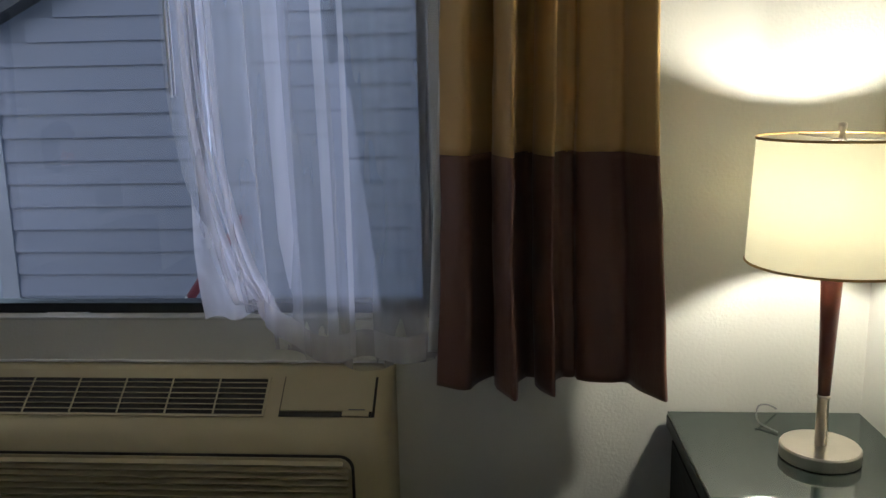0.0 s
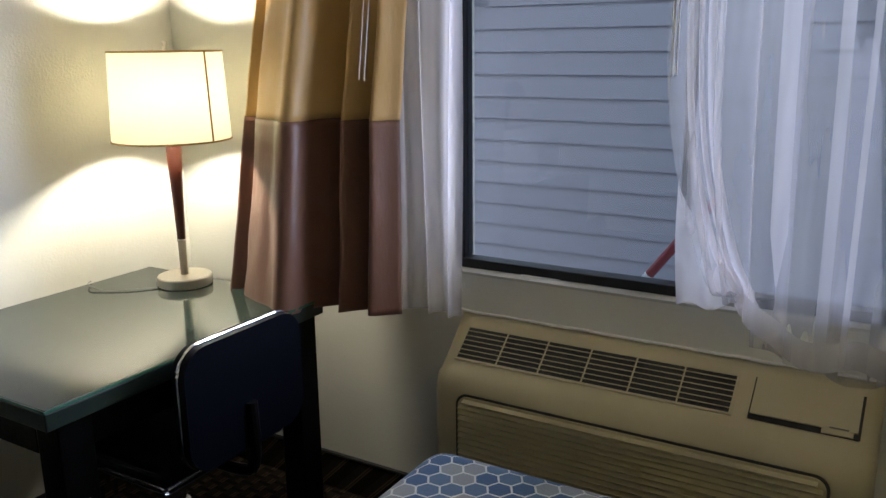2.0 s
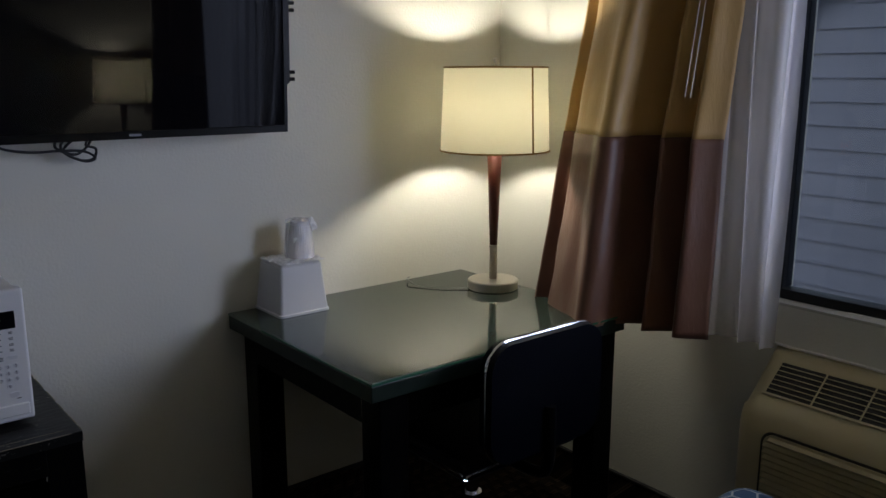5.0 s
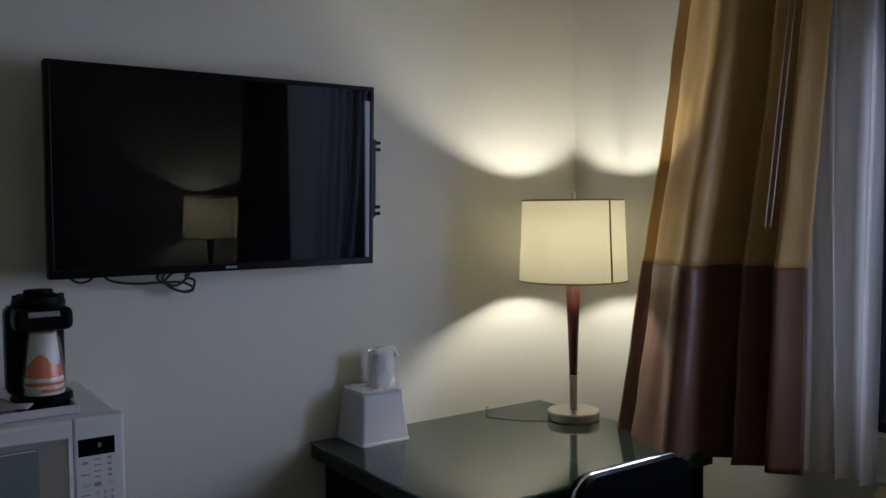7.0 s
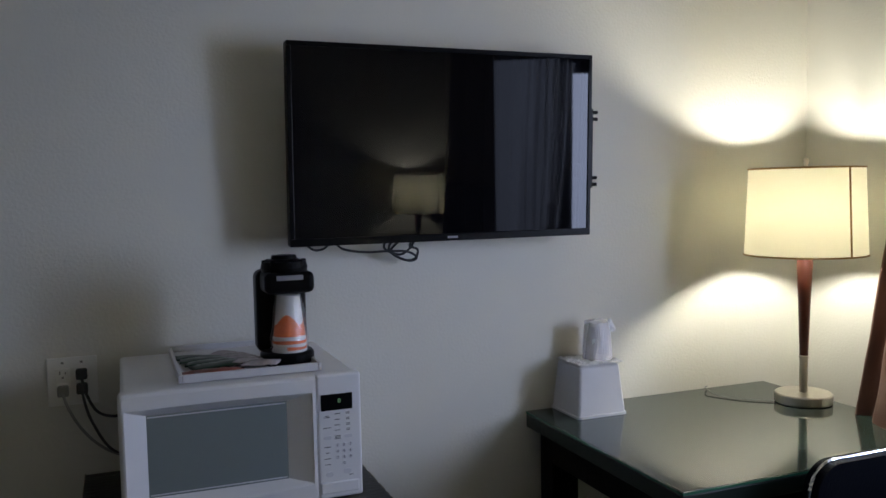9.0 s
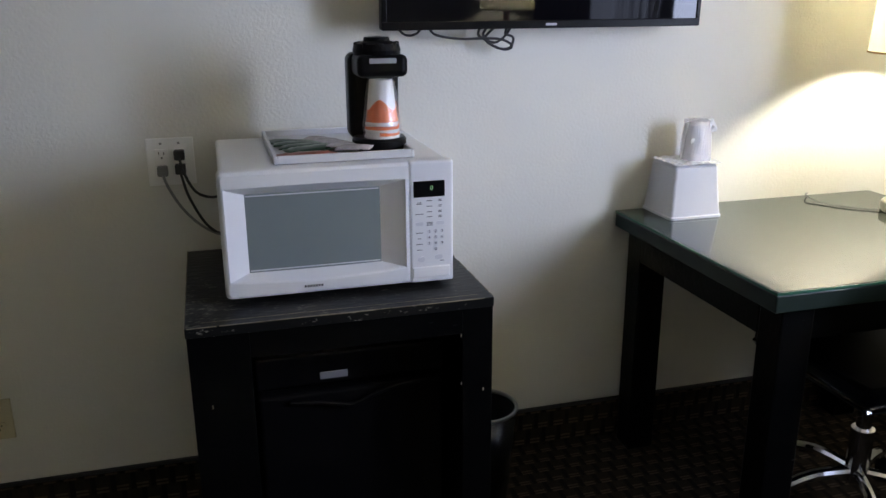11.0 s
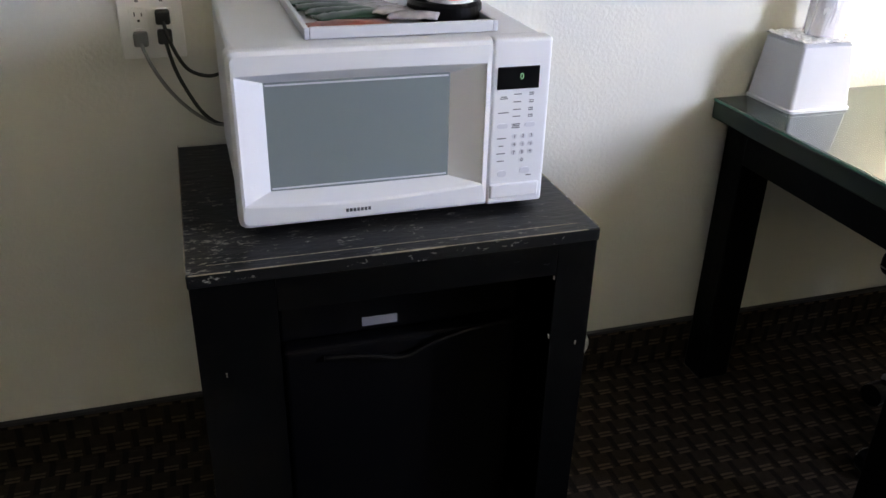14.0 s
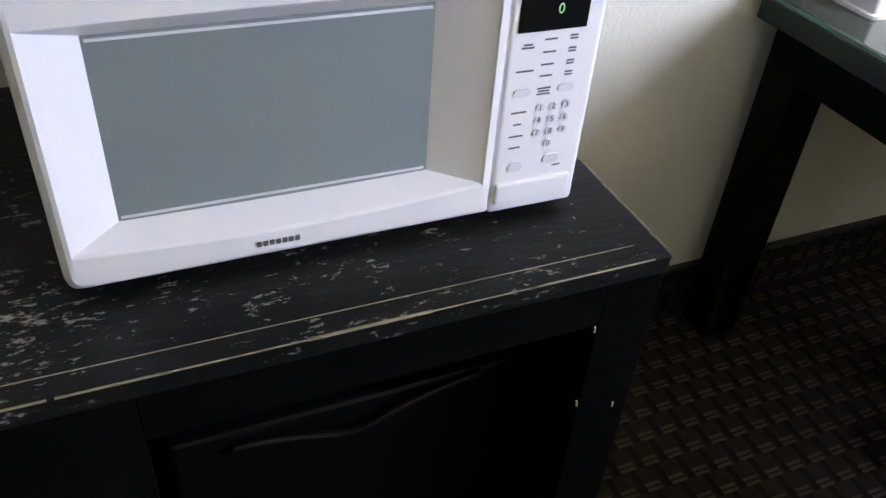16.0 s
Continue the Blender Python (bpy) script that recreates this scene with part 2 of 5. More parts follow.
def carpet_material():
    m = material("patterned_carpet", (0.022, 0.016, 0.011), 0.95, vary=0.4, scale=60, bump=0.8, bump_scale=300, spec=0.1)
    nt = m.node_tree
    b = bsdf(m)
    old = b.inputs["Base Color"].links[0].from_socket
    co = nt.nodes.new("ShaderNodeTexCoord")
    mp = nt.nodes.new("ShaderNodeMapping")
    mp.inputs["Rotation"].default_value = (0, 0, radians(0))
    nt.links.new(co.outputs["Object"], mp.inputs[0])
    sp = nt.nodes.new("ShaderNodeSeparateXYZ")
    nt.links.new(mp.outputs[0], sp.inputs[0])
    yz = math_node(nt, "ADD", sp.outputs["Y"], sp.outputs["Z"])
    cell = 0.052
    u, v = math_node(nt, "DIVIDE", sp.outputs["X"], cell), math_node(nt, "DIVIDE", yz, cell)
    row = math_node(nt, "FLOOR", v)
    par = math_node(nt, "MULTIPLY", math_node(nt, "MODULO", math_node(nt, "ADD", row, 200.0), 2.0), 0.5)
    fu = math_node(nt, "FRACT", math_node(nt, "ADD", math_node(nt, "ADD", u, 200.0), par))
    fv = math_node(nt, "FRACT", math_node(nt, "ADD", v, 200.0))
    # a bar of paired pale threads in each cell, and a dark one across it
    bar = math_node(nt, "MULTIPLY", math_node(nt, "LESS_THAN", fv, 0.34), math_node(nt, "LESS_THAN", fu, 0.62))
    gap = math_node(nt, "GREATER_THAN", math_node(nt, "ABSOLUTE", math_node(nt, "SUBTRACT", fv, 0.17)), 0.045)
    pale = math_node(nt, "MULTIPLY", bar, gap)
    n = nt.nodes.new("ShaderNodeTexNoise")
    n.inputs["Scale"].default_value = 150
    nt.links.new(co.outputs["Object"], n.inputs["Vector"])
    pale = math_node(nt, "MULTIPLY", pale, math_node(nt, "MULTIPLY_ADD", n.outputs["Fac"], 1.2, 0.1))
    dark = math_node(nt, "MULTIPLY", math_node(nt, "GREATER_THAN", fu, 0.74), 0.75)
    c1 = ramp_mix(nt, pale, old, (0.085, 0.064, 0.042))
    nt.links.new(ramp_mix(nt, dark, c1, (0.006, 0.005, 0.004)), b.inputs["Base Color"])
    return m


def hex_material():
    m = material("hexagon_print_cotton", (0.2, 0.2, 0.2), 0.8, vary=0.1, bump=0.3, bump_scale=200)
    nt = m.node_tree
    b = bsdf(m)
    co = nt.nodes.new("ShaderNodeTexCoord")
    sc = vec_node(nt, "MULTIPLY", co.outputs["Object"], (20.0, 20.0, 0.0))
    p = vec_node(nt, "ADD", sc.outputs[0], (200.0, 346.41016, 0.0))
    r, h = (1.0, 1.7320508, 1.0), (0.5, 0.8660254, 0.0)
    a = vec_node(nt, "SUBTRACT", vec_node(nt, "MODULO", p.outputs[0], r).outputs[0], h)
    bb = vec_node(nt, "SUBTRACT", vec_node(nt, "MODULO", vec_node(nt, "SUBTRACT", p.outputs[0], h).outputs[0], r).outputs[0], h)
    la, lb = vec_node(nt, "LENGTH", a.outputs[0]), vec_node(nt, "LENGTH", bb.outputs[0])
    pick = math_node(nt, "LESS_THAN", la.outputs["Value"], lb.outputs["Value"])
    mv = nt.nodes.new("ShaderNodeMix")
    mv.data_type = "VECTOR"
    nt.links.new(pick, mv.inputs[0])
    nt.links.new(bb.outputs[0], mv.inputs[4]), nt.links.new(a.outputs[0], mv.inputs[5])
    gv = mv.outputs[1]
    ab = vec_node(nt, "ABSOLUTE", gv)
    sx = nt.nodes.new("ShaderNodeSeparateXYZ")
    nt.links.new(ab.outputs[0], sx.inputs[0])
    dot = vec_node(nt, "DOT_PRODUCT", ab.outputs[0], (0.5, 0.8660254, 0.0))
    d = math_node(nt, "MAXIMUM", sx.outputs[0], dot.outputs["Value"])
    ident = vec_node(nt, "SUBTRACT", p.outputs[0], gv)
    sn = vec_node(nt, "FLOOR", vec_node(nt, "ADD", vec_node(nt, "MULTIPLY", ident.outputs[0], (2.0, 1.1547005, 0.0)).outputs[0], (0.5, 0.5, 0.5)).outputs[0])
    wnz = nt.nodes.new("ShaderNodeTexWhiteNoise")
    wnz.noise_dimensions = "2D"
    nt.links.new(sn.outputs[0], wnz.inputs["Vector"])
    cr = nt.nodes.new("ShaderNodeValToRGB")
    cr.color_ramp.interpolation = "CONSTANT"
    e = cr.color_ramp.elements
    e[0].position, e[0].color = 0.0, (0.05, 0.1, 0.2, 1)
    e[1].position, e[1].color = 0.36, (0.085, 0.14, 0.235, 1)
    x = e.new(0.66)
    x.color = (0.235, 0.25, 0.27, 1)
    nt.links.new(wnz.outputs["Value"], cr.inputs[0])
    line = math_node(nt, "GREATER_THAN", d, 0.455)
    nt.links.new(ramp_mix(nt, line, cr.outputs[0], (0.55, 0.56, 0.55)), b.inputs["Base Color"])
    return m


CARPET, HEX = carpet_material(), hex_material()
WHITE_LINEN = material("white_linen", (0.7, 0.7, 0.7), 0.85, vary=0.05, bump=0.2)

# ---- building helpers ----
def origin_of(ob):
    m = Vector(ob.location)
    while ob.parent:
        ob = ob.parent
        m += ob.location
    return m


def thing(name, at, label, category, group="", kind=""):
    ob = new(name)
    ob.location = at
    return tagged(ob, label, category, group, kind)


def part(name, bm, mat, parent, label="", smooth=False):
    """Links a bmesh in world coordinates as one mesh under parent."""
    o = origin_of(parent) if parent else Vector()
    bmesh.ops.translate(bm, vec=-o, verts=bm.verts)
    bmesh.ops.recalc_face_normals(bm, faces=bm.faces)
    me = bpy.data.meshes.new(name)
    bm.to_mesh(me)
    bm.free()
    for m in mat if isinstance(mat, (list, tuple)) else (mat,):
        me.materials.append(m)
    if smooth:
        for p in me.polygons:
            p.use_smooth = True
    ob = new(name, me)
    ob.parent = parent
    return tagged(ob, label)


def add_box(bm, lo, hi, bevel=0.0, seg=2):
    out = bmesh.ops.create_cube(bm, size=1)
    for v in out["verts"]:
        v.co = Vector([(a + b) / 2 + c * (b - a) for a, b, c in zip(lo, hi, v.co)])
    if bevel:
        edges = {e for v in out["verts"] for e in v.link_edges}
        bmesh.ops.bevel(bm, geom=list(edges), offset=bevel, segments=seg, profile=0.5, affect="EDGES")
    return bm


def box(lo, hi, bevel=0.0, seg=2):
    return add_box(bmesh.new(), lo, hi, bevel, seg)


def turned(profile, centre, n=40, close=False):
    """A surface turned round a vertical axis; profile: (radius, z)."""
    bm = bmesh.new()
    rings = []
    for r, z in profile:
        if r < 1e-6:
            rings.append([bm.verts.new((centre[0], centre[1], centre[2] + z))])
        else:
            rings.append([bm.verts.new((centre[0] + r * math.cos(2 * math.pi * k / n), centre[1] + r * math.sin(2 * math.pi * k / n), centre[2] + z)) for k in range(n)])
    pairs = list(zip(rings, rings[1:])) + ([(rings[-1], rings[0])] if close else [])
    for a, b in pairs:
        for k in range(n):
            q = (k + 1) % n
            if len(a) == 1 and len(b) == 1:
                continue
            if len(a) == 1:
                bm.faces.new((a[0], b[k], b[q]))
            elif len(b) == 1:
                bm.faces.new((a[k], a[q], b[0]))
            else:
                bm.faces.new((a[k], a[q], b[q], b[k]))
    return bm


def smooth_path(pts, n=8):
    pts = [Vector(p) for p in pts]
    out = []
    for i in range(len(pts) - 1):
        p0, p1, p2, p3 = pts[max(i - 1, 0)], pts[i], pts[i + 1], pts[min(i + 2, len(pts) - 1)]
        for k in range(n):
            t = k / n
            out.append(0.5 * (2 * p1 + (p2 - p0) * t + (2 * p0 - 5 * p1 + 4 * p2 - p3) * t * t + (3 * p1 - p0 - 3 * p2 + p3) * t ** 3))
    return out + [pts[-1]]


def tube(pts, r, n=8, smooth=8):
    bm = bmesh.new()
    path = smooth_path(pts, smooth) if smooth else [Vector(p) for p in pts]
    rings = []
    up = Vector((0.31, 0.17, 0.93))
    for i, p in enumerate(path):
        d = (path[min(i + 1, len(path) - 1)] - path[max(i - 1, 0)]).normalized()
        a = d.cross(up).normalized()
        b = d.cross(a)
        rings.append([bm.verts.new(p + r * (a * math.cos(2 * math.pi * k / n) + b * math.sin(2 * math.pi * k / n))) for k in range(n)])
    for a, b in zip(rings, rings[1:]):
        for k in range(n):
            bm.faces.new((a[k], a[(k + 1) % n], b[(k + 1) % n], b[k]))
    bm.faces.new(rings[0]), bm.faces.new(rings[-1])
    return bm


def extrude_profile(profile, axis, a, b):
    """A closed outline of (p, q) pushed along one axis from a to b."""
    bm = bmesh.new()
    def at(p, q, w):
        return {"x": (w, p, q), "y": (p, w, q), "z": (p, q, w)}[axis]
    r0 = [bm.verts.new(at(p, q, a)) for p, q in profile]
    r1 = [bm.verts.new(at(p, q, b)) for p, q in profile]
    n = len(profile)
    for k in range(n):
        bm.faces.new((r0[k], r0[(k + 1) % n], r1[(k + 1) % n], r1[k]))
    bm.faces.new(r0), bm.faces.new(r1)
    return bm


def sheet(f, nu, nv, thick=0.0):
    """A surface f(u, v) over the unit square."""
    bm = bmesh.new()
    g = [[bm.verts.new(f(i / nu, j / nv)) for i in range(nu + 1)] for j in range(nv + 1)]
    for j in range(nv):
        for i in range(nu):
            bm.faces.new((g[j][i], g[j][i + 1], g[j + 1][i + 1], g[j + 1][i]))
    if thick:
        bmesh.ops.recalc_face_normals(bm, faces=bm.faces)
        bmesh.ops.solidify(bm, geom=bm.faces[:], thickness=thick)
    return bm


def lettering(text, size, at, rot, mat, parent, name="lettering", align="CENTER"):
    cu = bpy.data.curves.new(name, "FONT")
    cu.body, cu.size, cu.align_x, cu.align_y = text, size, align, "CENTER"
    cu.extrude = 0.0002
    tmp = bpy.data.objects.new(name, cu)
    me = bpy.data.meshes.new_from_object(tmp)
    bpy.data.objects.remove(tmp)
    bm = bmesh.new()
    bm.from_mesh(me)
    bmesh.ops.transform(bm, matrix=pose(*at, *rot), verts=bm.verts)
    return part(name, bm, mat, parent)


def rounded_plate(cx, cz, w, h, r, n=6):
    pts = []
    for sx, sz, a0 in ((1, 1, 0), (-1, 1, 90), (-1, -1, 180), (1, -1, 270)):
        for k in range(n + 1):
            a = radians(a0 + 90 * k / n)
            pts.append((cx + sx * (w / 2 - r) + r * math.cos(a), cz + sz * (h / 2 - r) + r * math.sin(a)))
    return pts


def lerp(a, b, t):
    return a + (b - a) * t

# ---- the room ----
H, BACK, LEFT = 2.44, -3.41, -4.2
def structure(name, bm, mat, label, category):
    return tagged(part(name, bm, mat, None), label, category, kind="structure")


structure("floor", box((LEFT, BACK, -0.1), (0, 0, 0)), CARPET, "dark brown carpet with a woven bar pattern", "floor")
structure("ceiling", box((LEFT, BACK, H), (0, 0, H + 0.1)), CEIL, "plain white painted ceiling", "ceiling")
structure("wall_north", box((LEFT, 0, -0.1), (0.16, 0.12, H + 0.1)), WALL, "cream wall with an orange-peel texture", "wall")
structure("wall_south", box((LEFT, BACK - 0.12, -0.1), (0.16, BACK, H + 0.1)), WALL, "cream textured wall behind the bed", "wall")
# unseen wall; its distance is chosen to throw window light back
structure("wall_west", box((LEFT - 0.12, BACK - 0.12, -0.1), (LEFT, 0.12, H + 0.1)), WALL, "plain cream textured wall, unseen, set close to bounce daylight", "wall")
WY0, WY1, WZ0, WZ1 = -2.345, -1.085, 0.835, 1.985
bm = bmesh.new()
add_box(bm, (0, BACK, -0.1), (0.16, 0, WZ0))
add_box(bm, (0, BACK, WZ1), (0.16, 0, H + 0.1))
add_box(bm, (0, BACK, WZ0), (0.16, WY0, WZ1))
add_box(bm, (0, WY1, WZ0), (0.16, 0, WZ1))
structure("wall_east", bm, WALL, "cream textured wall with a wide sliding window", "wall")

# carpet turned up the wall as a base strip
bm = bmesh.new()
add_box(bm, (LEFT, -0.012, 0), (-0.012, -0.0005, 0.125), 0.003)
add_box(bm, (-0.012, BACK + 0.012, 0), (-0.0005, -0.0005, 0.125), 0.003)
add_box(bm, (LEFT, BACK + 0.0005, 0), (-0.012, BACK + 0.012, 0.125), 0.003)
structure("baseboard", bm, CARPET, "dark carpet strip along the wall foot", "baseboard")
bm = bmesh.new()
add_box(bm, (LEFT, -0.015, 0.125), (-0.015, -0.0005, 0.133), 0.002)
add_box(bm, (-0.015, BACK + 0.015, 0.125), (-0.0005, -0.0005, 0.133), 0.002)
structure("trim", bm, BLACK_MATTE, "thin black edging on the carpet base", "trim")

# sliding window
win = thing("window_1", (0.05, -1.715, WZ0), "black-framed sliding window above the air conditioner", "window", kind="structure")
part("window_sill", box((-0.0015, WY0 + 0.001, WZ0 - 0.004), (0.0448, WY1 - 0.001, WZ0 + 0.004), 0.001), SILL, win, "scuffed painted sill")
bm = bmesh.new()
add_box(bm, (0.045, WY0, WZ0), (0.1, WY1, WZ0 + 0.03), 0.003)
add_box(bm, (0.045, WY0, WZ1 - 0.04), (0.1, WY1, WZ1), 0.003)
add_box(bm, (0.045, WY0, WZ0 + 0.03), (0.1, WY0 + 0.03, WZ1 - 0.04), 0.003)
add_box(bm, (0.045, WY1 - 0.028, WZ0 + 0.03), (0.1, WY1, WZ1 - 0.04), 0.003)
part("window_frame", bm, BLACK_FRAME, win)
bm = bmesh.new()
add_box(bm, (0.052, -1.765, WZ0 + 0.03), (0.08, -1.737, WZ1 - 0.04), 0.003)
part("meeting_stile", bm, BLACK_FRAME, win)
part("latch", box((0.03, -1.758, 1.345), (0.052, -1.738, 1.42), 0.004), BLACK_PLASTIC, win)
for name, y0, y1, x in (("pane", -1.737, WY1 - 0.028, 0.066), ("pane", WY0 + 0.03, -1.765, 0.09)):
    p = part(name, box((x, y0, WZ0 + 0.03), (x + 0.004, y1, WZ1 - 0.04)), GLASS, win)
    p.visible_shadow = False
part("track_debris", box((0.036, -1.42, WZ0 + 0.0), (0.0445, -1.30, WZ0 + 0.006), 0.002), PLATE, win)

# ---- outside ----
structure("ground", box((-80, -80, -0.35), (80, 80, -0.15)), GROUND, "grey concrete yard outside the window", "ground")
BX = 2.4
house = thing("neighbouring_house", (BX, -3, -0.15), "grey lap-sided gable end close outside the window", "house")
EAVE_Y, EAVE_Z, SLOPE, PEAK_Y, FAR_Y = 0.34, 1.72, 0.5, -1.9, -4.14
part("wall", extrude_profile([(EAVE_Y, -0.15), (EAVE_Y, EAVE_Z), (PEAK_Y, EAVE_Z + SLOPE * 2.24), (FAR_Y, EAVE_Z), (FAR_Y, -0.15)], "x", BX + 0.03, BX + 3), SIDING, house)
k = 0
z = -0.1
board = 0.128
while z < 2.75:
    top_y = EAVE_Y - max(0, (z + board - EAVE_Z) / SLOPE)
    end_y = FAR_Y + max(0, (z + board - EAVE_Z) / SLOPE)
    if top_y - end_y > 0.3:
        part("siding_board", extrude_profile([(BX + 0.03, z), (BX - 0.004, z), (BX + 0.012, z + board), (BX + 0.03, z + board)], "y", end_y, top_y - 0.09 if z < EAVE_Z else top_y), SIDING, house)
    z += board
part("corner_board", box((BX - 0.012, EAVE_Y - 0.09, -0.15), (BX + 0.03, EAVE_Y + 0.012, EAVE_Z)), material("grey_corner_board", (0.3, 0.31, 0.35), 0.6), house)
for sgn, y0 in ((1, EAVE_Y + 0.15), (-1, FAR_Y - 0.15)):
    za = EAVE_Z - SLOPE * 0.15
    y1, zb = PEAK_Y, za + SLOPE * abs(y0 - PEAK_Y)
    part("roof", extrude_profile([(y0, za), (y1, zb), (y1, zb + 0.12), (y0, za + 0.12)], "x", BX - 0.12, BX + 3.1), ROOF, house)
pole = thing("marker_pole", (0.34, -1.5, -0.15), "red and white striped pole leaning outside", "pole")
pa, pb = Vector((0.32, -0.88, -0.15)), Vector((0.32, -1.765, 1.05))
for i in range(5):
    part("white_band" if i % 2 else "red_band", tube([pa.lerp(pb, i / 5), pa.lerp(pb, (i + 1) / 5)], 0.014, 10, 0), PLATE if i % 2 else RED_PAINT, pole)


def tree(at, height, seed):
    rnd = random.Random(seed)
    t = thing("tree", at, "thin-branched winter tree behind the roof", "tree", "trees behind the house")
    bm = bmesh.new()
    leaf = bmesh.new()
    def limb(p, d, r, length, depth):
        q = p + d * length
        sides = 5
        a = d.cross(Vector((0.3, 0.8, 0.5))).normalized()
        b = d.cross(a)
        r0 = [bm.verts.new(p + r * (a * math.cos(2 * math.pi * k / sides) + b * math.sin(2 * math.pi * k / sides))) for k in range(sides)]
        r1 = [bm.verts.new(q + r * 0.62 * (a * math.cos(2 * math.pi * k / sides) + b * math.sin(2 * math.pi * k / sides))) for k in range(sides)]
        for k in range(sides):
            bm.faces.new((r0[k], r0[(k + 1) % sides], r1[(k + 1) % sides], r1[k]))
        if depth == 0:
            for _ in range(1):
                c = p.lerp(q, rnd.random()) + Vector((rnd.uniform(-.1, .1), rnd.uniform(-.1, .1), rnd.uniform(-.1, .1)))
                u = Vector((rnd.uniform(-1, 1), rnd.uniform(-1, 1), rnd.uniform(-1, 1))).normalized() * 0.03
                w = u.cross(Vector((rnd.uniform(-1, 1), rnd.uniform(-1, 1), 1))).normalized() * 0.015
                leaf.faces.new([leaf.verts.new(c + s) for s in (-u, w, u, -w)])
            return
        for _ in range(3 if depth > 1 else 4):
            nd = (d + Vector((rnd.uniform(-.8, .8), rnd.uniform(-.8, .8), rnd.uniform(-.2, .6)))).normalized()
            limb(p.lerp(q, rnd.uniform(0.6, 1)), nd, r * 0.6, length * rnd.uniform(0.6, 0.8), depth - 1)
    limb(Vector(at), Vector((0, 0, 1)), 0.045, height * 0.32, 5)
    part("trunk", bm, BARK, t)
    part("crown", leaf, LEAF, t)


for i, (tx, ty) in enumerate(((9.5, 1.6), (10.5, 4.2), (12.0, -0.8), (13, 6.5), (11, 8.5))):
    tree((tx, ty, -0.15), 6.5 + 0.7 * (i % 3), 5 + i)

glow = bpy.data.materials.new("bright_overcast_distance")
glow.use_nodes = True
gt = glow.node_tree
gt.nodes.clear()
g_out, g_em, g_no, g_co = (gt.nodes.new(k) for k in ("ShaderNodeOutputMaterial", "ShaderNodeEmission", "ShaderNodeTexNoise", "ShaderNodeTexCoord"))
g_no.inputs["Scale"].default_value, g_no.inputs["Detail"].default_value = 1.6, 4
gt.links.new(g_co.outputs["Object"], g_no.inputs["Vector"])
gt.links.new(ramp_mix(gt, math_node(gt, "MULTIPLY_ADD", g_no.outputs["Fac"], 4.0, -1.5), (0.3, 0.45, 0.6), (0.8, 0.93, 1.0)), g_em.inputs["Color"])
g_em.inputs["Strength"].default_value = 5.0
gt.links.new(g_em.outputs[0], g_out.inputs[0])
structure("backdrop", box((62, -40, -0.15), (62.2, 90, 60)), glow, "bright pale overcast sky far behind the roofs", "backdrop")

# ---- curtains ----
rod = thing("curtain_rod", (-0.1, -1.7, 2.2), "plain dark curtain rod above the window", "curtain rod")
part("rod", tube([(-0.10, -3.0, 2.2), (-0.10, -0.45, 2.2)], 0.012, 12, 0), BLACK_FRAME, rod)
for yb in (-2.95, -1.7, -0.5):
    part("bracket", box((-0.11, yb - 0.01, 2.18), (0.0, yb + 0.01, 2.19), 0.002), BLACK_FRAME, rod)


def fold_line(knots, u):
    """A smooth curve through (place, depth) knots."""
    n = len(knots)
    for i in range(n - 1):
        (u0, a), (u1, b) = knots[i], knots[i + 1]
        if u <= u1 or i == n - 2:
            (ua, pa), (ub, pb) = knots[max(i - 1, 0)], knots[min(i + 2, n - 1)]
            m0, m1 = (b - pa) / (u1 - ua), (pb - a) / (ub - u0)
            d = u1 - u0
            t = (u - u0) / d
            return (2 * t ** 3 - 3 * t * t + 1) * a + (t ** 3 - 2 * t * t + t) * d * m0 + (3 * t * t - 2 * t ** 3) * b + (t ** 3 - t * t) * d * m1


def drape(name, label, left, right, bottom, folds, depth, seam, phase, sag):
    """Two-colour pleated curtain. left, right: y of the edges at the top, the seam and the bottom."""
    root = thing(name, (-0.12, (left[2] + right[2]) / 2, bottom), label, "curtain", "drapes")
    zs = (2.2, seam, bottom)
    def edge(vals, z):
        return lerp(vals[1], vals[0], (z - seam) / (2.2 - seam)) if z > seam else lerp(vals[1], vals[2], (seam - z) / (seam - bottom))
    def surface(z0, z1, lift=0.0):
        def f(u, v):
            z = lerp(z0, z1, v)
            k = (2.2 - z) / (2.2 - bottom)
            uu = u + 0.006 * math.sin(5 * z + 7 * u + phase)
            y = lerp(edge(left, z), edge(right, z), uu)
            w = -fold_line(folds, u)
            amp = depth * lerp(0.7, 1.0, k)
            a = math.pi * w
            x = -0.125 - sag * k * k * (1 - 0.45 * u) + amp * w - lift + 0.006 * noise.noise((u * 9, z * 5, phase))
            y += 0.1 * amp * math.cos(a) + 0.004 * noise.noise((u * 14, z * 9, 3 + phase)) + 0.02 * k * math.sin(9 * u + phase) * u * (1 - u)
            if z1 == bottom and v > 0.999:
                z -= 0.010 * w
            return (min(x, -0.04), y, z)
        return f
    part("upper_panel", sheet(surface(2.2, seam), 110, 40, 0.002), GOLD_SATIN, root, "gold satin upper part", True)
    part("lower_panel", sheet(surface(seam + 0.004, bottom, 0.0025), 110, 30, 0.002), BROWN_SATIN, root, "dark brown satin lower band", True)
    return root


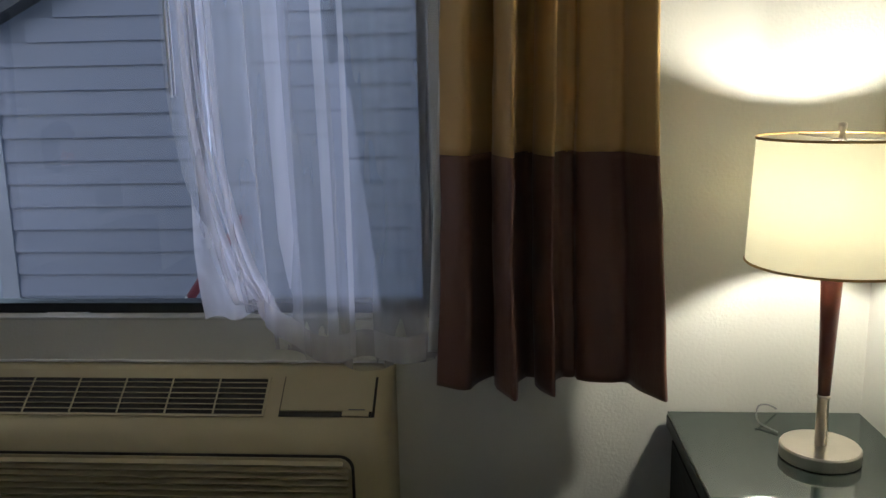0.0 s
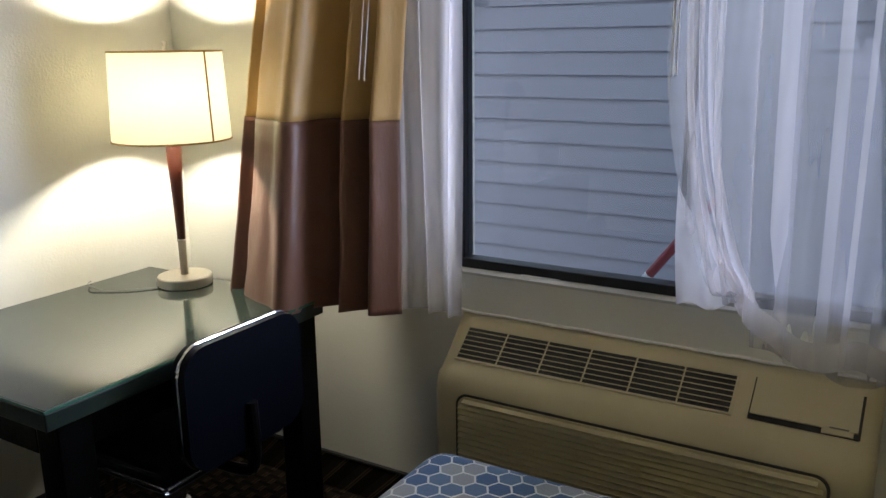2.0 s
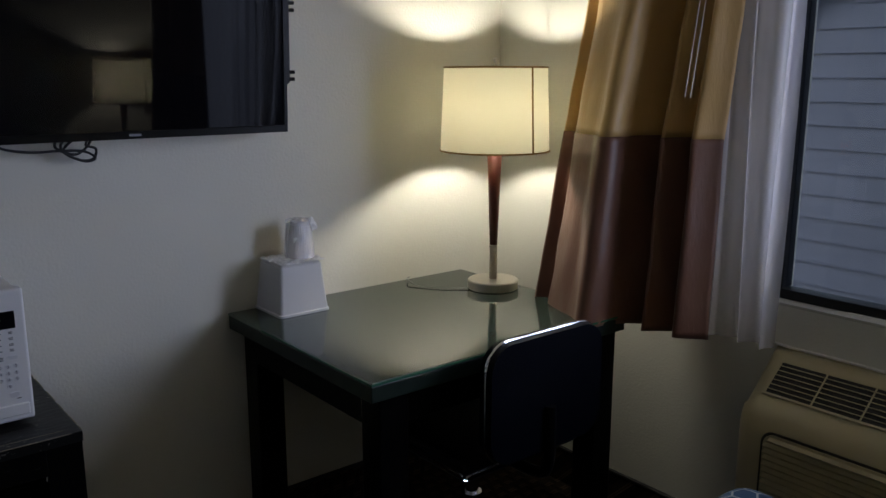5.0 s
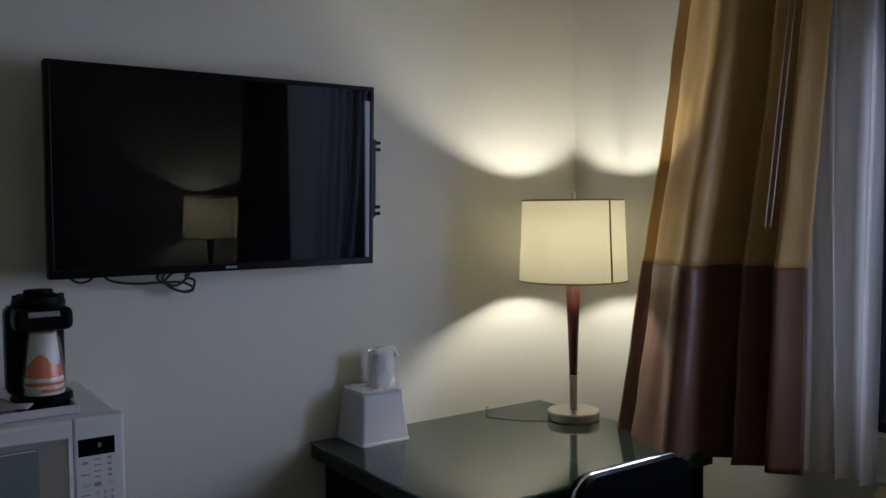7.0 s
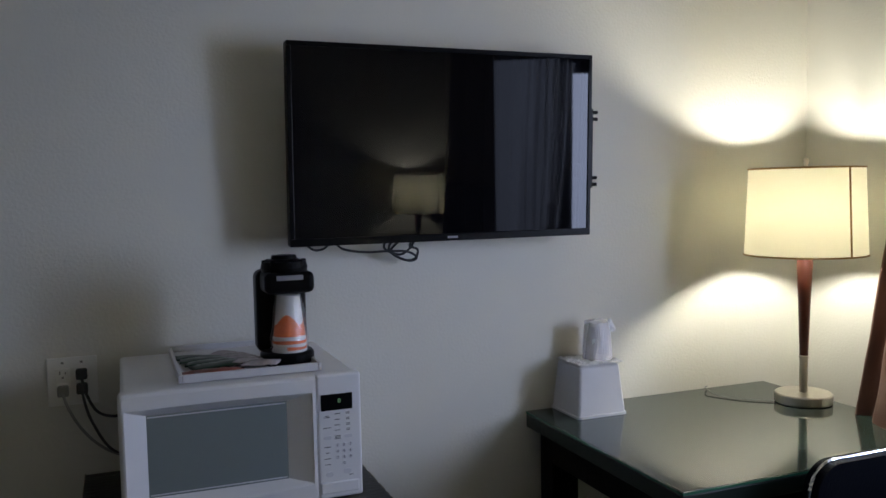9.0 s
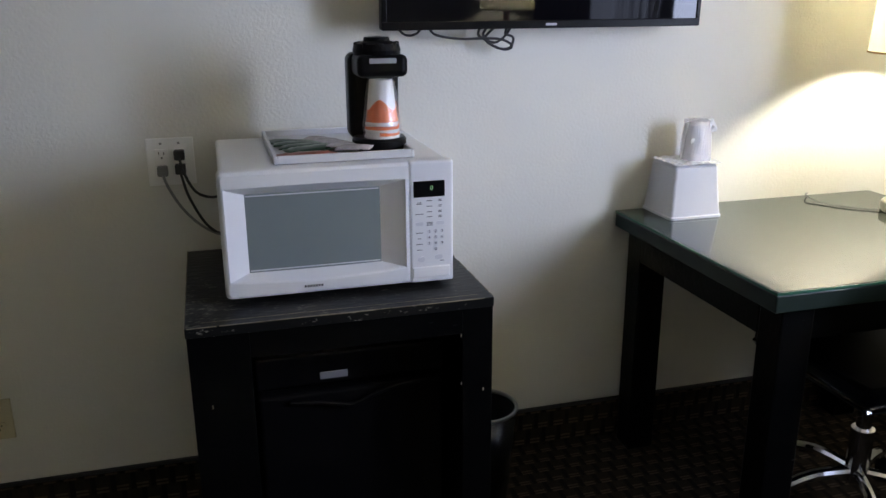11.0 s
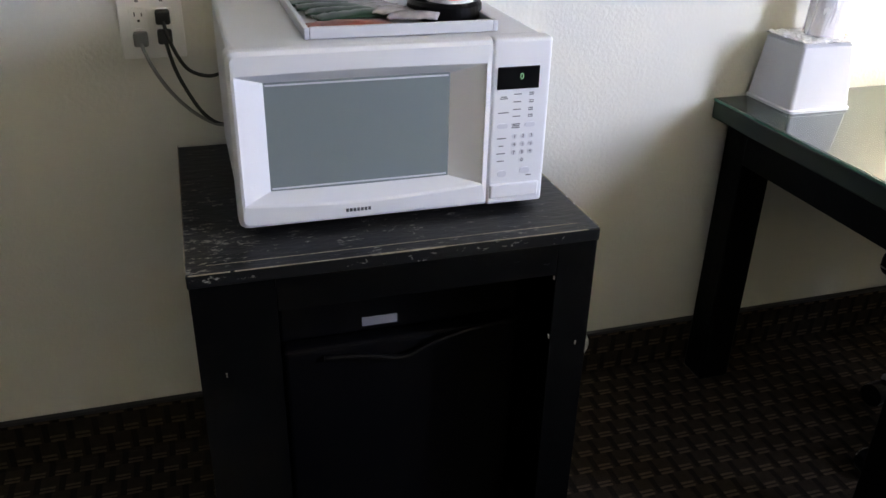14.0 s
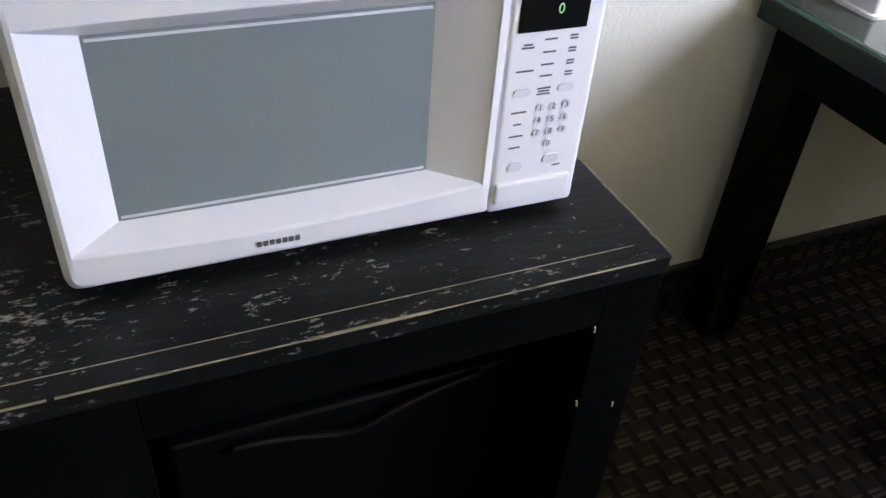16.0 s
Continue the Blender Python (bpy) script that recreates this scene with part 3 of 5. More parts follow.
drape("drape", "gold and brown satin drape hanging beside the desk", (-0.60, -0.485, -0.47), (-1.06, -0.985, -1.01), 0.735, ((0, -0.1), (0.09, -0.3), (0.15, 0.25), (0.32, 0.7), (0.5, 1.0), (0.6, -0.8), (0.68, -1.0), (0.75, 0.15), (0.82, -0.75), (0.92, 0.05), (1, -0.6)), 0.11, 1.275, 0.9, 0.15)
drape("drape", "gold and brown satin drape beside the nightstand lamp", (-2.42, -2.39, -2.375), (-2.86, -2.875, -2.905), 0.705, ((0, 0.0), (0.14, 0.25), (0.215, -0.8), (0.29, 1.0), (0.39, -1.0), (0.49, 0.75), (0.565, -0.9), (0.64, -0.45), (0.78, -0.25), (0.86, -0.2), (0.93, 0.95), (1, -0.2)), 0.125, 1.255, 2.6, 0.0)


def sheer_panel(name, label, left, right, bottom, folds, x0, amp, seed):
    root = thing(name, (x0, (left + right) / 2, bottom), label, "sheer curtain", "sheers")
    def f(u, v):
        z = lerp(2.2, bottom, v)
        a = 2 * math.pi * folds * u + 0.7 * math.sin(4 * u + seed) + 0.25 * math.sin(3 * z + 5 * u)
        x = x0 + amp * (math.sin(a) + 0.45 * math.sin(2.3 * a + seed))
        y = lerp(left, right, u) + 0.85 * amp * math.cos(a) + 0.008 * math.sin(2.4 * z + seed + 6 * u)
        return (min(x, -0.015), y, z)
    part("voile", sheet(f, 120, 40), SHEER_DENSE, root, "", True)
    return root


sl = sheer_panel("sheer_curtain", "white sheer curtain drawn to the window edge", -0.93, -1.175, 0.725, 3.2, -0.075, 0.018, 1.0)
# the other sheer is pulled aside at its free edge and knotted low down
sr = thing("sheer_curtain", (-0.045, -2.1, 0.745), "white sheer curtain with its corner tied in a knot", "sheer curtain", "sheers")
KNOT = Vector((-0.03, -1.925, 0.872))
def hang(u, v):
    z = lerp(2.2, 0.745 + 0.03 * math.sin(7 * u), v)
    a = 2 * math.pi * 6.3 * u ** 0.7 + 1.1 * math.sin(5 * u) + 0.3 * math.sin(2.5 * z + 9 * u)
    pull = max(0.0, 1 - u / 0.45)
    low = max(0.0, (1.5 - z) / 0.75)
    y = lerp(-1.735, -2.40, u) + (0.012 + 0.012 * math.sin(7 * u + 0.6)) * math.cos(a) + 0.004 * math.cos(2.7 * a)
    if u < 0.45:
        y = lerp(y, lerp(-1.93, -2.03, u / 0.45), 0.9 * pull * min(1, low) ** 2)
    x = -0.045 + 0.016 * (math.sin(a) + 0.3 * math.sin(2.1 * a + 1)) - 0.012 * pull * min(1, low)
    if u < 0.32:
        z = max(z, 0.86 + 0.2 * max(0, 0.2 - u))
    return (min(x, -0.014), y, z)
part("voile", sheet(hang, 240, 60), SHEER, sr, "", True)
EDGE_LINE = smooth_path([(-0.03, -1.752, 2.2), (-0.03, -1.757, 1.75), (-0.034, -1.768, 1.42), (-0.036, -1.795, 1.2), (-0.036, -1.85, 1.0), (-0.034, -1.895, 0.92), (-0.03, -1.922, 0.875)], 8)
for shift, half in ((0.0, 0.009), (-0.026, 0.007), (-0.05, 0.011)):
    def swag(u, v, shift=shift, half=half):
        p = EDGE_LINE[min(int(v * (len(EDGE_LINE) - 1) + 0.5), len(EDGE_LINE) - 1)]
        squeeze = 1 - 0.75 * v ** 4
        return (min(-0.014, p.x - 0.01 - 0.008 * math.sin(math.pi * u)), p.y + shift * squeeze + (u - 0.5) * 2 * half * (0.7 + 0.5 * v), p.z)
    part("gathered_edge", sheet(swag, 8, len(EDGE_LINE) - 1), SHEER_DOUBLE, sr, "gathered doubled edge", True)
def flap(u, v):
    top = lerp(1.16, 0.93, u ** 0.7)
    z = lerp(top, lerp(0.842, 0.868, u * u), v) + 0.006 * math.sin(9 * u) * v
    x = -0.03 - 0.01 * math.sin(u * 9 + 3 * v) - 0.012 * math.sin(math.pi * v) - 0.004 * noise.noise((u * 6, v * 6, 1))
    return (min(-0.014, x), lerp(-1.752 - 0.012 * v, -1.925, u), z)
part("bunched_flap", sheet(flap, 32, 16), SHEER_DOUBLE, sr, "bunched white corner", True)
bm = bmesh.new()
bmesh.ops.create_icosphere(bm, subdivisions=3, radius=0.026, matrix=Matrix.Translation(KNOT + Vector((-0.005, 0, 0.0))) @ Matrix.Diagonal((0.7, 0.9, 1.35, 1)))
for v in bm.verts:
    v.co += 0.007 * noise.noise_vector(v.co * 55)
part("knot", bm, SHEER_DOUBLE, sr, "bunched knot", True)
def tail(u, v):
    y = lerp(-1.925, lerp(-1.95, -2.03, v), u)
    return (-0.03 - 0.01 * math.sin(6 * u + 2 * v), y - 0.02 * (1 - u) * v, lerp(0.88, lerp(0.80, 0.76, u), v))
part("knot_tail", sheet(tail, 16, 10), SHEER_DENSE, sr, "", True)
for hy, hw, low in ((-1.985, 0.019, 0.93), (-2.085, 0.013, 0.76), (-2.14, 0.007, 0.76)):
    def hem(u, v, hy=hy, hw=hw, low=low):
        z = lerp(2.2, low, v)
        w = hw * (1 - max(0.0, v - 0.9) * 9 if low > 0.9 else 1)
        return (-0.068 - 0.004 * math.sin(5 * z + hy * 9), hy + (u - 0.5) * 2 * w + 0.006 * math.sin(2 * z + hy * 20) - 0.012 * v, z)
    part("hem", sheet(hem, 4, 40), SHEER_DENSE, sr, "doubled hem strip", True)
def bottom_hem(u, v):
    low = 0.745 + 0.09 * max(0.0, 1 - u / 0.35) ** 2 + 0.008 * math.sin(14 * u)
    return (-0.06 - 0.009 * math.sin(17 * u + 1) - 0.004 * math.sin(31 * u), lerp(-1.93, -2.37, u), low + 0.07 * (1 - v))
part("bottom_hem", sheet(bottom_hem, 60, 6), SHEER_DENSE, sr, "deep doubled bottom hem", True)
def lining(u, v):
    z = lerp(2.2, 0.775, v)
    return (-0.078 - 0.006 * math.sin(8 * u + z), lerp(-2.425 + 0.088 * v, -2.46, u), z)
lin = thing("drape_lining", (-0.08, -2.38, 0.775), "plain white lining hanging behind the drape", "curtain lining")
part("lining", sheet(lining, 12, 20, 0.001), LINING, lin, "", True)
wand = thing("curtain_wand", (-0.03, -1.722, 1.40), "clear plastic curtain pull wand", "wand", "wands")
part("wand", tube([(-0.03, -1.722, 2.19), (-0.03, -1.722, 1.40)], 0.004, 8, 0), BAG, wand)
part("wand_cord", tube([(-0.034, -1.735, 2.19), (-0.034, -1.733, 1.405)], 0.0025, 6, 0), BAG, wand)
wand2 = thing("curtain_wand", (-0.19, -0.93, 1.36), "thin pale pull cords before the drape", "wand", "wands")
for dy in (0, 0.017):
    part("cord", tube([(-0.11, -0.96 - dy, 2.19), (-0.2, -0.93 - dy, 1.39)], 0.001, 6, 0), LINING, wand2)

# ---- wall air conditioner ----
AY0, AY1 = -2.245, -1.14
ac = thing("air_conditioner", (-0.1, -1.7, 0.27), "beige wall air conditioner with louvred top below the window", "air conditioner")
prof = [(0, 0.27), (0, 0.717), (-0.03, 0.717), (-0.0448, 0.7122), (-0.046, 0.7112), (-0.15, 0.627), (-0.166, 0.6135), (-0.177, 0.603), (-0.1865, 0.591), (-0.194, 0.577), (-0.199, 0.562), (-0.202, 0.545), (-0.202, 0.535), (-0.202, 0.30), (-0.195, 0.275), (-0.18, 0.27)]
def rounded_end_loft(profile, y0, y1, r, steps=8):
    """The profile along y, with its front and top drawn in round both ends."""
    bm = bmesh.new()
    rows = []
    stops = [(y0 + r * (1 - math.cos(math.pi / 2 * k / steps)), r * (1 - math.sin(math.pi / 2 * k / steps))) for k in range(steps + 1)]
    stops += [(y0 + y1 - y, inset) for y, inset in reversed(stops)]
    for y, inset in stops:
        rows.append([bm.verts.new((px + inset * min(1, -px / 0.15), y, pz - (0.55 * inset if pz > 0.6 else 0) * min(1, -px / 0.04) + (0.4 * inset if pz < 0.31 else 0))) for px, pz in profile])
    for p, q in zip(rows, rows[1:]):
        for k in range(len(p)):
            bm.faces.new((p[k], p[(k + 1) % len(p)], q[(k + 1) % len(p)], q[k]))
    bm.faces.new(rows[0]), bm.faces.new(rows[-1])
    return bm


bm = rounded_end_loft(prof, AY0, AY1, 0.05)
part("body", bm, BEIGE, ac, "", True)
part("caulk_bead", tube([(-0.004, lerp(AY0 - 0.02, AY1 + 0.01, k / 24), 0.7215 + 0.003 * noise.noise((k * 0.9, 0, 4))) for k in range(25)], 0.0045, 6, 2), PLATE, ac, "uneven white caulk line")
SL = Vector((-0.12, 0, -0.097)).normalized()
NS = Vector((-0.097, 0, 0.12)).normalized()
def slope_pt(s, y, up=0.0):
    return Vector((-0.045, y, 0.712)) + SL * s + NS * up
def slope_box(bm, s0, s1, y0, y1, n0, n1):
    vs = [bm.verts.new(slope_pt(s, y, n)) for s in (s0, s1) for y in (y0, y1) for n in (n0, n1)]
    for f in ((0, 1, 3, 2), (4, 6, 7, 5), (0, 4, 5, 1), (2, 3, 7, 6), (0, 2, 6, 4), (1, 5, 7, 3)):
        bm.faces.new([vs[i] for i in f])
    return bm
GY0, GY1, G0, G1 = -1.93, -1.195, 0.028, 0.128
# the slope is closed: this dark sheet paints the vent's inner shade
part("vent_shade", slope_box(bmesh.new(), G0, G1, GY0, GY1, -0.004, 0.0035), SLOT_SHADE, ac, "dark sheet painted as the shade behind the louvres")
for i in range(6):
    s = lerp(G0 + 0.012, G1 - 0.012, i / 5)
    part("louvre", slope_box(bmesh.new(), s - 0.001, s + 0.001, GY0, GY1, 0.004, 0.0065), BEIGE, ac)
for i in range(1, 6):
    y = lerp(GY0, GY1, i / 6)
    part("rib", slope_box(bmesh.new(), G0, G1, y - 0.0018, y + 0.0018, 0.004, 0.0068), BEIGE, ac)
for s0, s1, y0, y1 in ((G0 - 0.006, G0, GY0 - 0.006, GY1 + 0.006), (G1, G1 + 0.006, GY0 - 0.006, GY1 + 0.006), (G0, G1, GY0 - 0.006, GY0), (G0, G1, GY1, GY1 + 0.006)):
    part("vent_frame", slope_box(bmesh.new(), s0, s1, y0, y1, 0.001, 0.0048), BEIGE, ac)
# no gap is cut; a dark sheet under the lid paints its shade
part("lid_gap_shade", slope_box(bmesh.new(), 0.02, 0.132, -2.209, -1.972, 0.0005, 0.002), SLOT_SHADE, ac, "dark sheet painted as the shaded gap round the control lid")
part("control_lid", slope_box(bmesh.new(), 0.012, 0.118, -2.203, -1.976, 0.003, 0.008), BEIGE, ac, "flap over the controls")
part("lid_tab", slope_box(bmesh.new(), 0.118, 0.131, -2.195, -2.13, 0.003, 0.007), BEIGE, ac)
part("lid_arrow", slope_box(bmesh.new(), 0.114, 0.117, -2.185, -2.145, 0.008, 0.0088), INK, ac)
# dark plate whose showing rim paints the shadow round the grille
part("grille_joint_shade", extrude_profile(rounded_plate(-1.695, 0.41, 0.942, 0.292, 0.035), "x", -0.2045, -0.2015), SLOT_SHADE, ac, "dark plate painted as the shadowed joint round the front grille")
part("front_grille", extrude_profile(rounded_plate(-1.695, 0.41, 0.928, 0.279, 0.03), "x", -0.207, -0.2025), BEIGE, ac)
for i in range(16):
    z = 0.281 + i * 0.0168
    part("grille_slat", extrude_profile([(-0.206, z), (-0.221, z + 0.002), (-0.2225, z + 0.005), (-0.206, z + 0.0095)], "y", -2.152 + (0.012 if i == 15 else 0), -1.238 - (0.012 if i == 15 else 0)), BEIGE, ac)

# ---- desk, chair, lamps ----
desk = thing("desk", (-0.64, -0.39, 0), "dark green-black desk with a glass-covered top", "desk")
DX0, DX1, DY0, DY1, DZ = -1.1, -0.195, -0.765, -0.016, 0.757
part("desktop", box((DX0, DY0, 0.708), (DX1, DY1, DZ - 0.008), 0.003), DESK_WOOD, desk)
part("glass_sheet", box((DX0 + 0.002, DY0 + 0.002, DZ - 0.0075), (DX1 - 0.002, DY1 - 0.002, DZ), 0.0015), DESK_TOP, desk, "shiny dark green glass sheet")
bm = bmesh.new()
for lo, hi in (((DX0, DY0 - 0.001, DZ - 0.007), (DX1, DY0 + 0.0015, DZ - 0.001)), ((DX0 - 0.001, DY0, DZ - 0.007), (DX0 + 0.0015, DY1, DZ - 0.001))):
    add_box(bm, lo, hi)
part("glass_edge", bm, GREEN_EDGE, desk, "green edge of the glass")
for x0 in (DX0 + 0.036, DX1 - 0.1):
    for y0 in (DY0 + 0.02, DY1 - 0.1):
        part("leg", box((x0, y0, 0), (x0 + 0.085, y0 + 0.08, 0.708), 0.004), BLACK_WOOD, desk)
part("apron", box((DX0 + 0.1, DY0 + 0.035, 0.62), (DX1 - 0.1, DY0 + 0.055, 0.708), 0.002), BLACK_WOOD, desk)
part("apron", box((DX0 + 0.1, DY1 - 0.055, 0.62), (DX1 - 0.1, DY1 - 0.035, 0.708), 0.002), BLACK_WOOD, desk)
for x0 in (DX0 + 0.035, DX1 - 0.055):
    part("apron", box((x0, DY0 + 0.1, 0.62), (x0 + 0.02, DY1 - 0.1, 0.708), 0.002), BLACK_WOOD, desk)


chair = thing("office_chair", (-0.63, -0.62, 0), "navy leather swivel chair with chrome trim tucked under the desk", "chair")
CX, CY = -0.63, -0.855
outline = rounded_plate(CX, 0.655, 0.40, 0.31, 0.07, 10)
bm = extrude_profile(outline, "y", CY - 0.022, CY + 0.022)
bmesh.ops.bevel(bm, geom=[e for e in bm.edges if abs(e.verts[0].co.y - e.verts[1].co.y) < 1e-6], offset=0.012, segments=3, affect="EDGES")
part("backrest", bm, LEATHER, chair)
trim = rounded_plate(CX, 0.655, 0.405, 0.315, 0.072, 10)
part("back_trim", tube([(x, CY, z) for x, z in trim + trim[:2]], 0.0042, 8, 0), SILVER, chair, "chrome edge trim")
part("seat", box((CX - 0.215, -0.80, 0.43), (CX + 0.215, -0.36, 0.495), 0.025, 4), LEATHER, chair)
part("seat_trim", tube([(CX + 0.2, -0.79, 0.46), (CX - 0.2, -0.80, 0.46), (CX - 0.218, -0.78, 0.46), (CX - 0.218, -0.38, 0.46)], 0.006, 8, 6), SILVER, chair, "chrome seat edge")
part("back_bracket", tube([(CX, -0.6, 0.42), (CX, -0.83, 0.42), (CX, -0.88, 0.47), (CX, -0.88, 0.62)], 0.016, 10, 6), BLACK_PLASTIC, chair)
part("column", turned([(0, 0.1), (0.03, 0.1), (0.03, 0.26), (0.02, 0.26), (0.02, 0.43), (0, 0.43)], (CX, -0.58, 0), 20), SILVER, chair)
for i in range(5):
    a = radians(72 * i + 100)
    d = Vector((math.cos(a), math.sin(a), 0))
    hub = Vector((CX, -0.58, 0.13))
    part("base_arm", tube([hub, hub + d * 0.13 + Vector((0, 0, -0.005)), hub + d * 0.25 + Vector((0, 0, -0.05))], 0.016, 10, 5), SILVER, chair)
    c = hub + d * 0.26 + Vector((0, 0, -0.1))
    side = d.cross(Vector((0, 0, 1)))
    wheel = tube([c - side * 0.022, c + side * 0.022], 0.03, 18, 0)
    w = part("caster", wheel, BLACK_PLASTIC, chair)
    ring = [c + side * 0.023 + 0.026 * (d * math.cos(t * math.pi / 8) + Vector((0, 0, 1)) * math.sin(t * math.pi / 8)) for t in range(17)]
    part("caster_ring", tube(ring, 0.0035, 6, 0), SILVER, w, "pale ring")


def table_lamp(at, label, seam, glow, drop=0.0):
    bulb = emitter("lit_bulb", (1.0, 0.935, 0.78), glow)
    lamp = thing("table_lamp", at, label, "lamp", "table lamps")
    part("base", turned([(0, 0), (0.08, 0), (0.084, 0.003), (0.084, 0.027), (0.081, 0.031), (0, 0.032)], at, 48), CHROME, lamp, "round brushed nickel base")
    part("stem", turned([(0.0125, 0.03), (0.0125, 0.138), (0.0145, 0.139), (0.0145, 0.146), (0, 0.146)], at, 24), CHROME, lamp, "brushed nickel stem", True)
    part("column", turned([(0.0, 0.146), (0.0125, 0.146), (0.018, 0.3), (0.0235, 0.438), (0.0, 0.44)], at, 28), CHERRY, lamp, "tapered dark cherry column", True)
    part("socket", turned([(0.012, 0.44), (0.016, 0.445), (0.016, 0.545), (0, 0.549)], at, 20), CHROME, lamp)
    part("bulb", turned([(0.010, 0.55), (0.014, 0.56), (0.02, 0.585), (0.0205, 0.595), (0.016, 0.612), (0.007, 0.62), (0, 0.621)], at, 24), bulb, lamp, "lit frosted bulb", True)
    full = Vector(at)
    at = tuple(full - Vector((0, 0, drop)))
    shade = part("shade", turned([(0.174, 0.455), (0.163, 0.715), (0.161, 0.715), (0.172, 0.455)], at, 72, True), SHADE, lamp, "lit cream drum shade", True)
    for r, z in ((0.1745, 0.455), (0.1635, 0.714)):
        ring = [Vector(at) + Vector((r * math.cos(k * math.pi / 36), r * math.sin(k * math.pi / 36), z)) for k in range(73)]
        part("shade_rim", tube(ring, 0.0028, 6, 0), BRASS, shade, "gold-brown shade edging")
    for a in (0.2, 2.3, 4.4):
        part("spider_arm", tube([Vector(at) + Vector((0, 0, 0.71)), Vector(at) + Vector((0.162 * math.cos(a), 0.162 * math.sin(a), 0.712))], 0.0018, 6, 0), CHROME, lamp)
    part("harp", tube([Vector(at) + Vector(p) for p in ((0.018, 0, 0.47), (0.055, 0, 0.56), (0.045, 0, 0.67), (0, 0, 0.71), (-0.045, 0, 0.67), (-0.055, 0, 0.56), (-0.018, 0, 0.47))], 0.0018, 6, 6), CHROME, lamp)
    part("finial", turned([(0, 0.705), (0.009, 0.707), (0.006, 0.715), (0.005, 0.727), (0.0085, 0.732), (0.0085, 0.742), (0, 0.745)], at, 16), CHROME, lamp, "", True)
    sa = radians(seam)
    p0 = Vector(at) + Vector((0.1755 * math.cos(sa), 0.1755 * math.sin(sa), 0.456))
    p1 = Vector(at) + Vector((0.1645 * math.cos(sa), 0.1645 * math.sin(sa), 0.714))
    part("shade_seam", tube([p0, p1], 0.003, 6, 0), BRASS, shade, "gold seam strip")
    return lamp


table_lamp((-0.288, -0.289, DZ), "lit table lamp with cream shade on the desk", -91, 1950.0)
table_lamp((-0.275, -3.21, 0.6), "lit table lamp with cream shade on the nightstand", 60, 1560.0, 0.018)
table_lamp((-2.135, -3.21, 0.6), "lit table lamp with cream shade beside the bed", 60, 1250.0)
cord = thing("lamp_cord", (-0.45, -0.2, DZ), "thin pale lamp cord lying on the desk", "cord", "lamp cords")
part("cord", tube([(-0.36, -0.26, DZ + 0.004), (-0.43, -0.2, DZ + 0.004), (-0.475, -0.13, DZ + 0.004), (-0.47, -0.06, DZ + 0.012), (-0.43, -0.017, DZ + 0.006)], 0.0022, 6), GREY_CABLE, cord)
cord = thing("lamp_cord", (-0.1, -3.1, 0.6), "thin pale lamp cord behind the nightstand lamp", "cord", "lamp cords")
part("cord", tube([(-0.15, -3.16, 0.604), (-0.1, -3.13, 0.61), (-0.06, -3.14, 0.63), (-0.03, -3.17, 0.625), (-0.012, -3.2, 0.607)], 0.0022, 6), GREY_CABLE, cord)

# ---- nightstand and bed ----
def nightstand(x0, x1, label):
    ns = thing("nightstand", ((x0 + x1) / 2, -3.16, 0), label, "nightstand", "nightstands beside the bed")
    part("body", box((x0 + 0.015, -3.385, 0.06), (x1 - 0.014, -2.945, 0.56), 0.004), BLACK_WOOD, ns)
    part("top", box((x0, -3.4, 0.56), (x1, -2.93, 0.592), 0.003), DESK_WOOD, ns)
    part("glass_sheet", box((x0 + 0.002, -3.398, 0.5925), (x1 - 0.002, -2.932, 0.6), 0.0015), DESK_TOP, ns, "shiny dark green glass sheet")
    part("plinth", box((x0 + 0.035, -3.36, 0), (x1 - 0.034, -2.965, 0.06)), BLACK_WOOD, ns)
    for z0, z1 in ((0.34, 0.54), (0.1, 0.32)):
        part("drawer", box((x0 + 0.04, -2.945, z0), (x1 - 0.04, -2.937, z1), 0.002), BLACK_WOOD, ns)


nightstand(-0.465, -0.016, "dark nightstand with a glass-covered top in the corner")
nightstand(-2.36, -1.91, "dark nightstand with a glass-covered top beside the bed")

BX0, BX1, BY0, BY1 = -1.87, -0.50, -3.38, -1.335
bed = thing("bed", ((BX0 + BX1) / 2, (BY0 + BY1) / 2, 0), "bed with a blue and grey hexagon-print cover", "bed")
part("box_base", box((BX0 + 0.04, BY0, 0.0), (BX1 - 0.04, BY1 - 0.05, 0.27), 0.01), BLACK_MATTE, bed)
bm = box((BX0, BY0, 0.27), (BX1, BY1, 0.578), 0.07, 6)
part("mattress", bm, HEX, bed, "blue and grey hexagon coverlet", True)
part("care_tag", box((-0.62, -1.88, 0.5785), (-0.55, -1.82, 0.5805), 0.0005), WHITE_LINEN, bed, "small white tag")

# ---- television ----
TX0, TX1, TZ0, TZ1, TY = -1.817, -0.932, 1.290, 1.808, -0.115
tv = thing("television", (-1.37, -0.06, 1.29), "black flat television switched off on a wall mount", "television")
part("case", box((TX0, TY + 0.004, TZ0), (TX1, TY + 0.035, TZ1), 0.004), BLACK_PLASTIC, tv)
part("screen", box((TX0 + 0.012, TY, TZ0 + 0.02), (TX1 - 0.012, TY + 0.0045, TZ1 - 0.012)), SCREEN, tv, "glossy black screen")
bm = bmesh.new()
add_box(bm, (TX0, TY - 0.003, TZ1 - 0.012), (TX1, TY + 0.004, TZ1), 0.002)
add_box(bm, (TX0, TY - 0.003, TZ0), (TX1, TY + 0.004, TZ0 + 0.02), 0.002)
add_box(bm, (TX0, TY - 0.003, TZ0 + 0.02), (TX0 + 0.012, TY + 0.004, TZ1 - 0.012), 0.002)
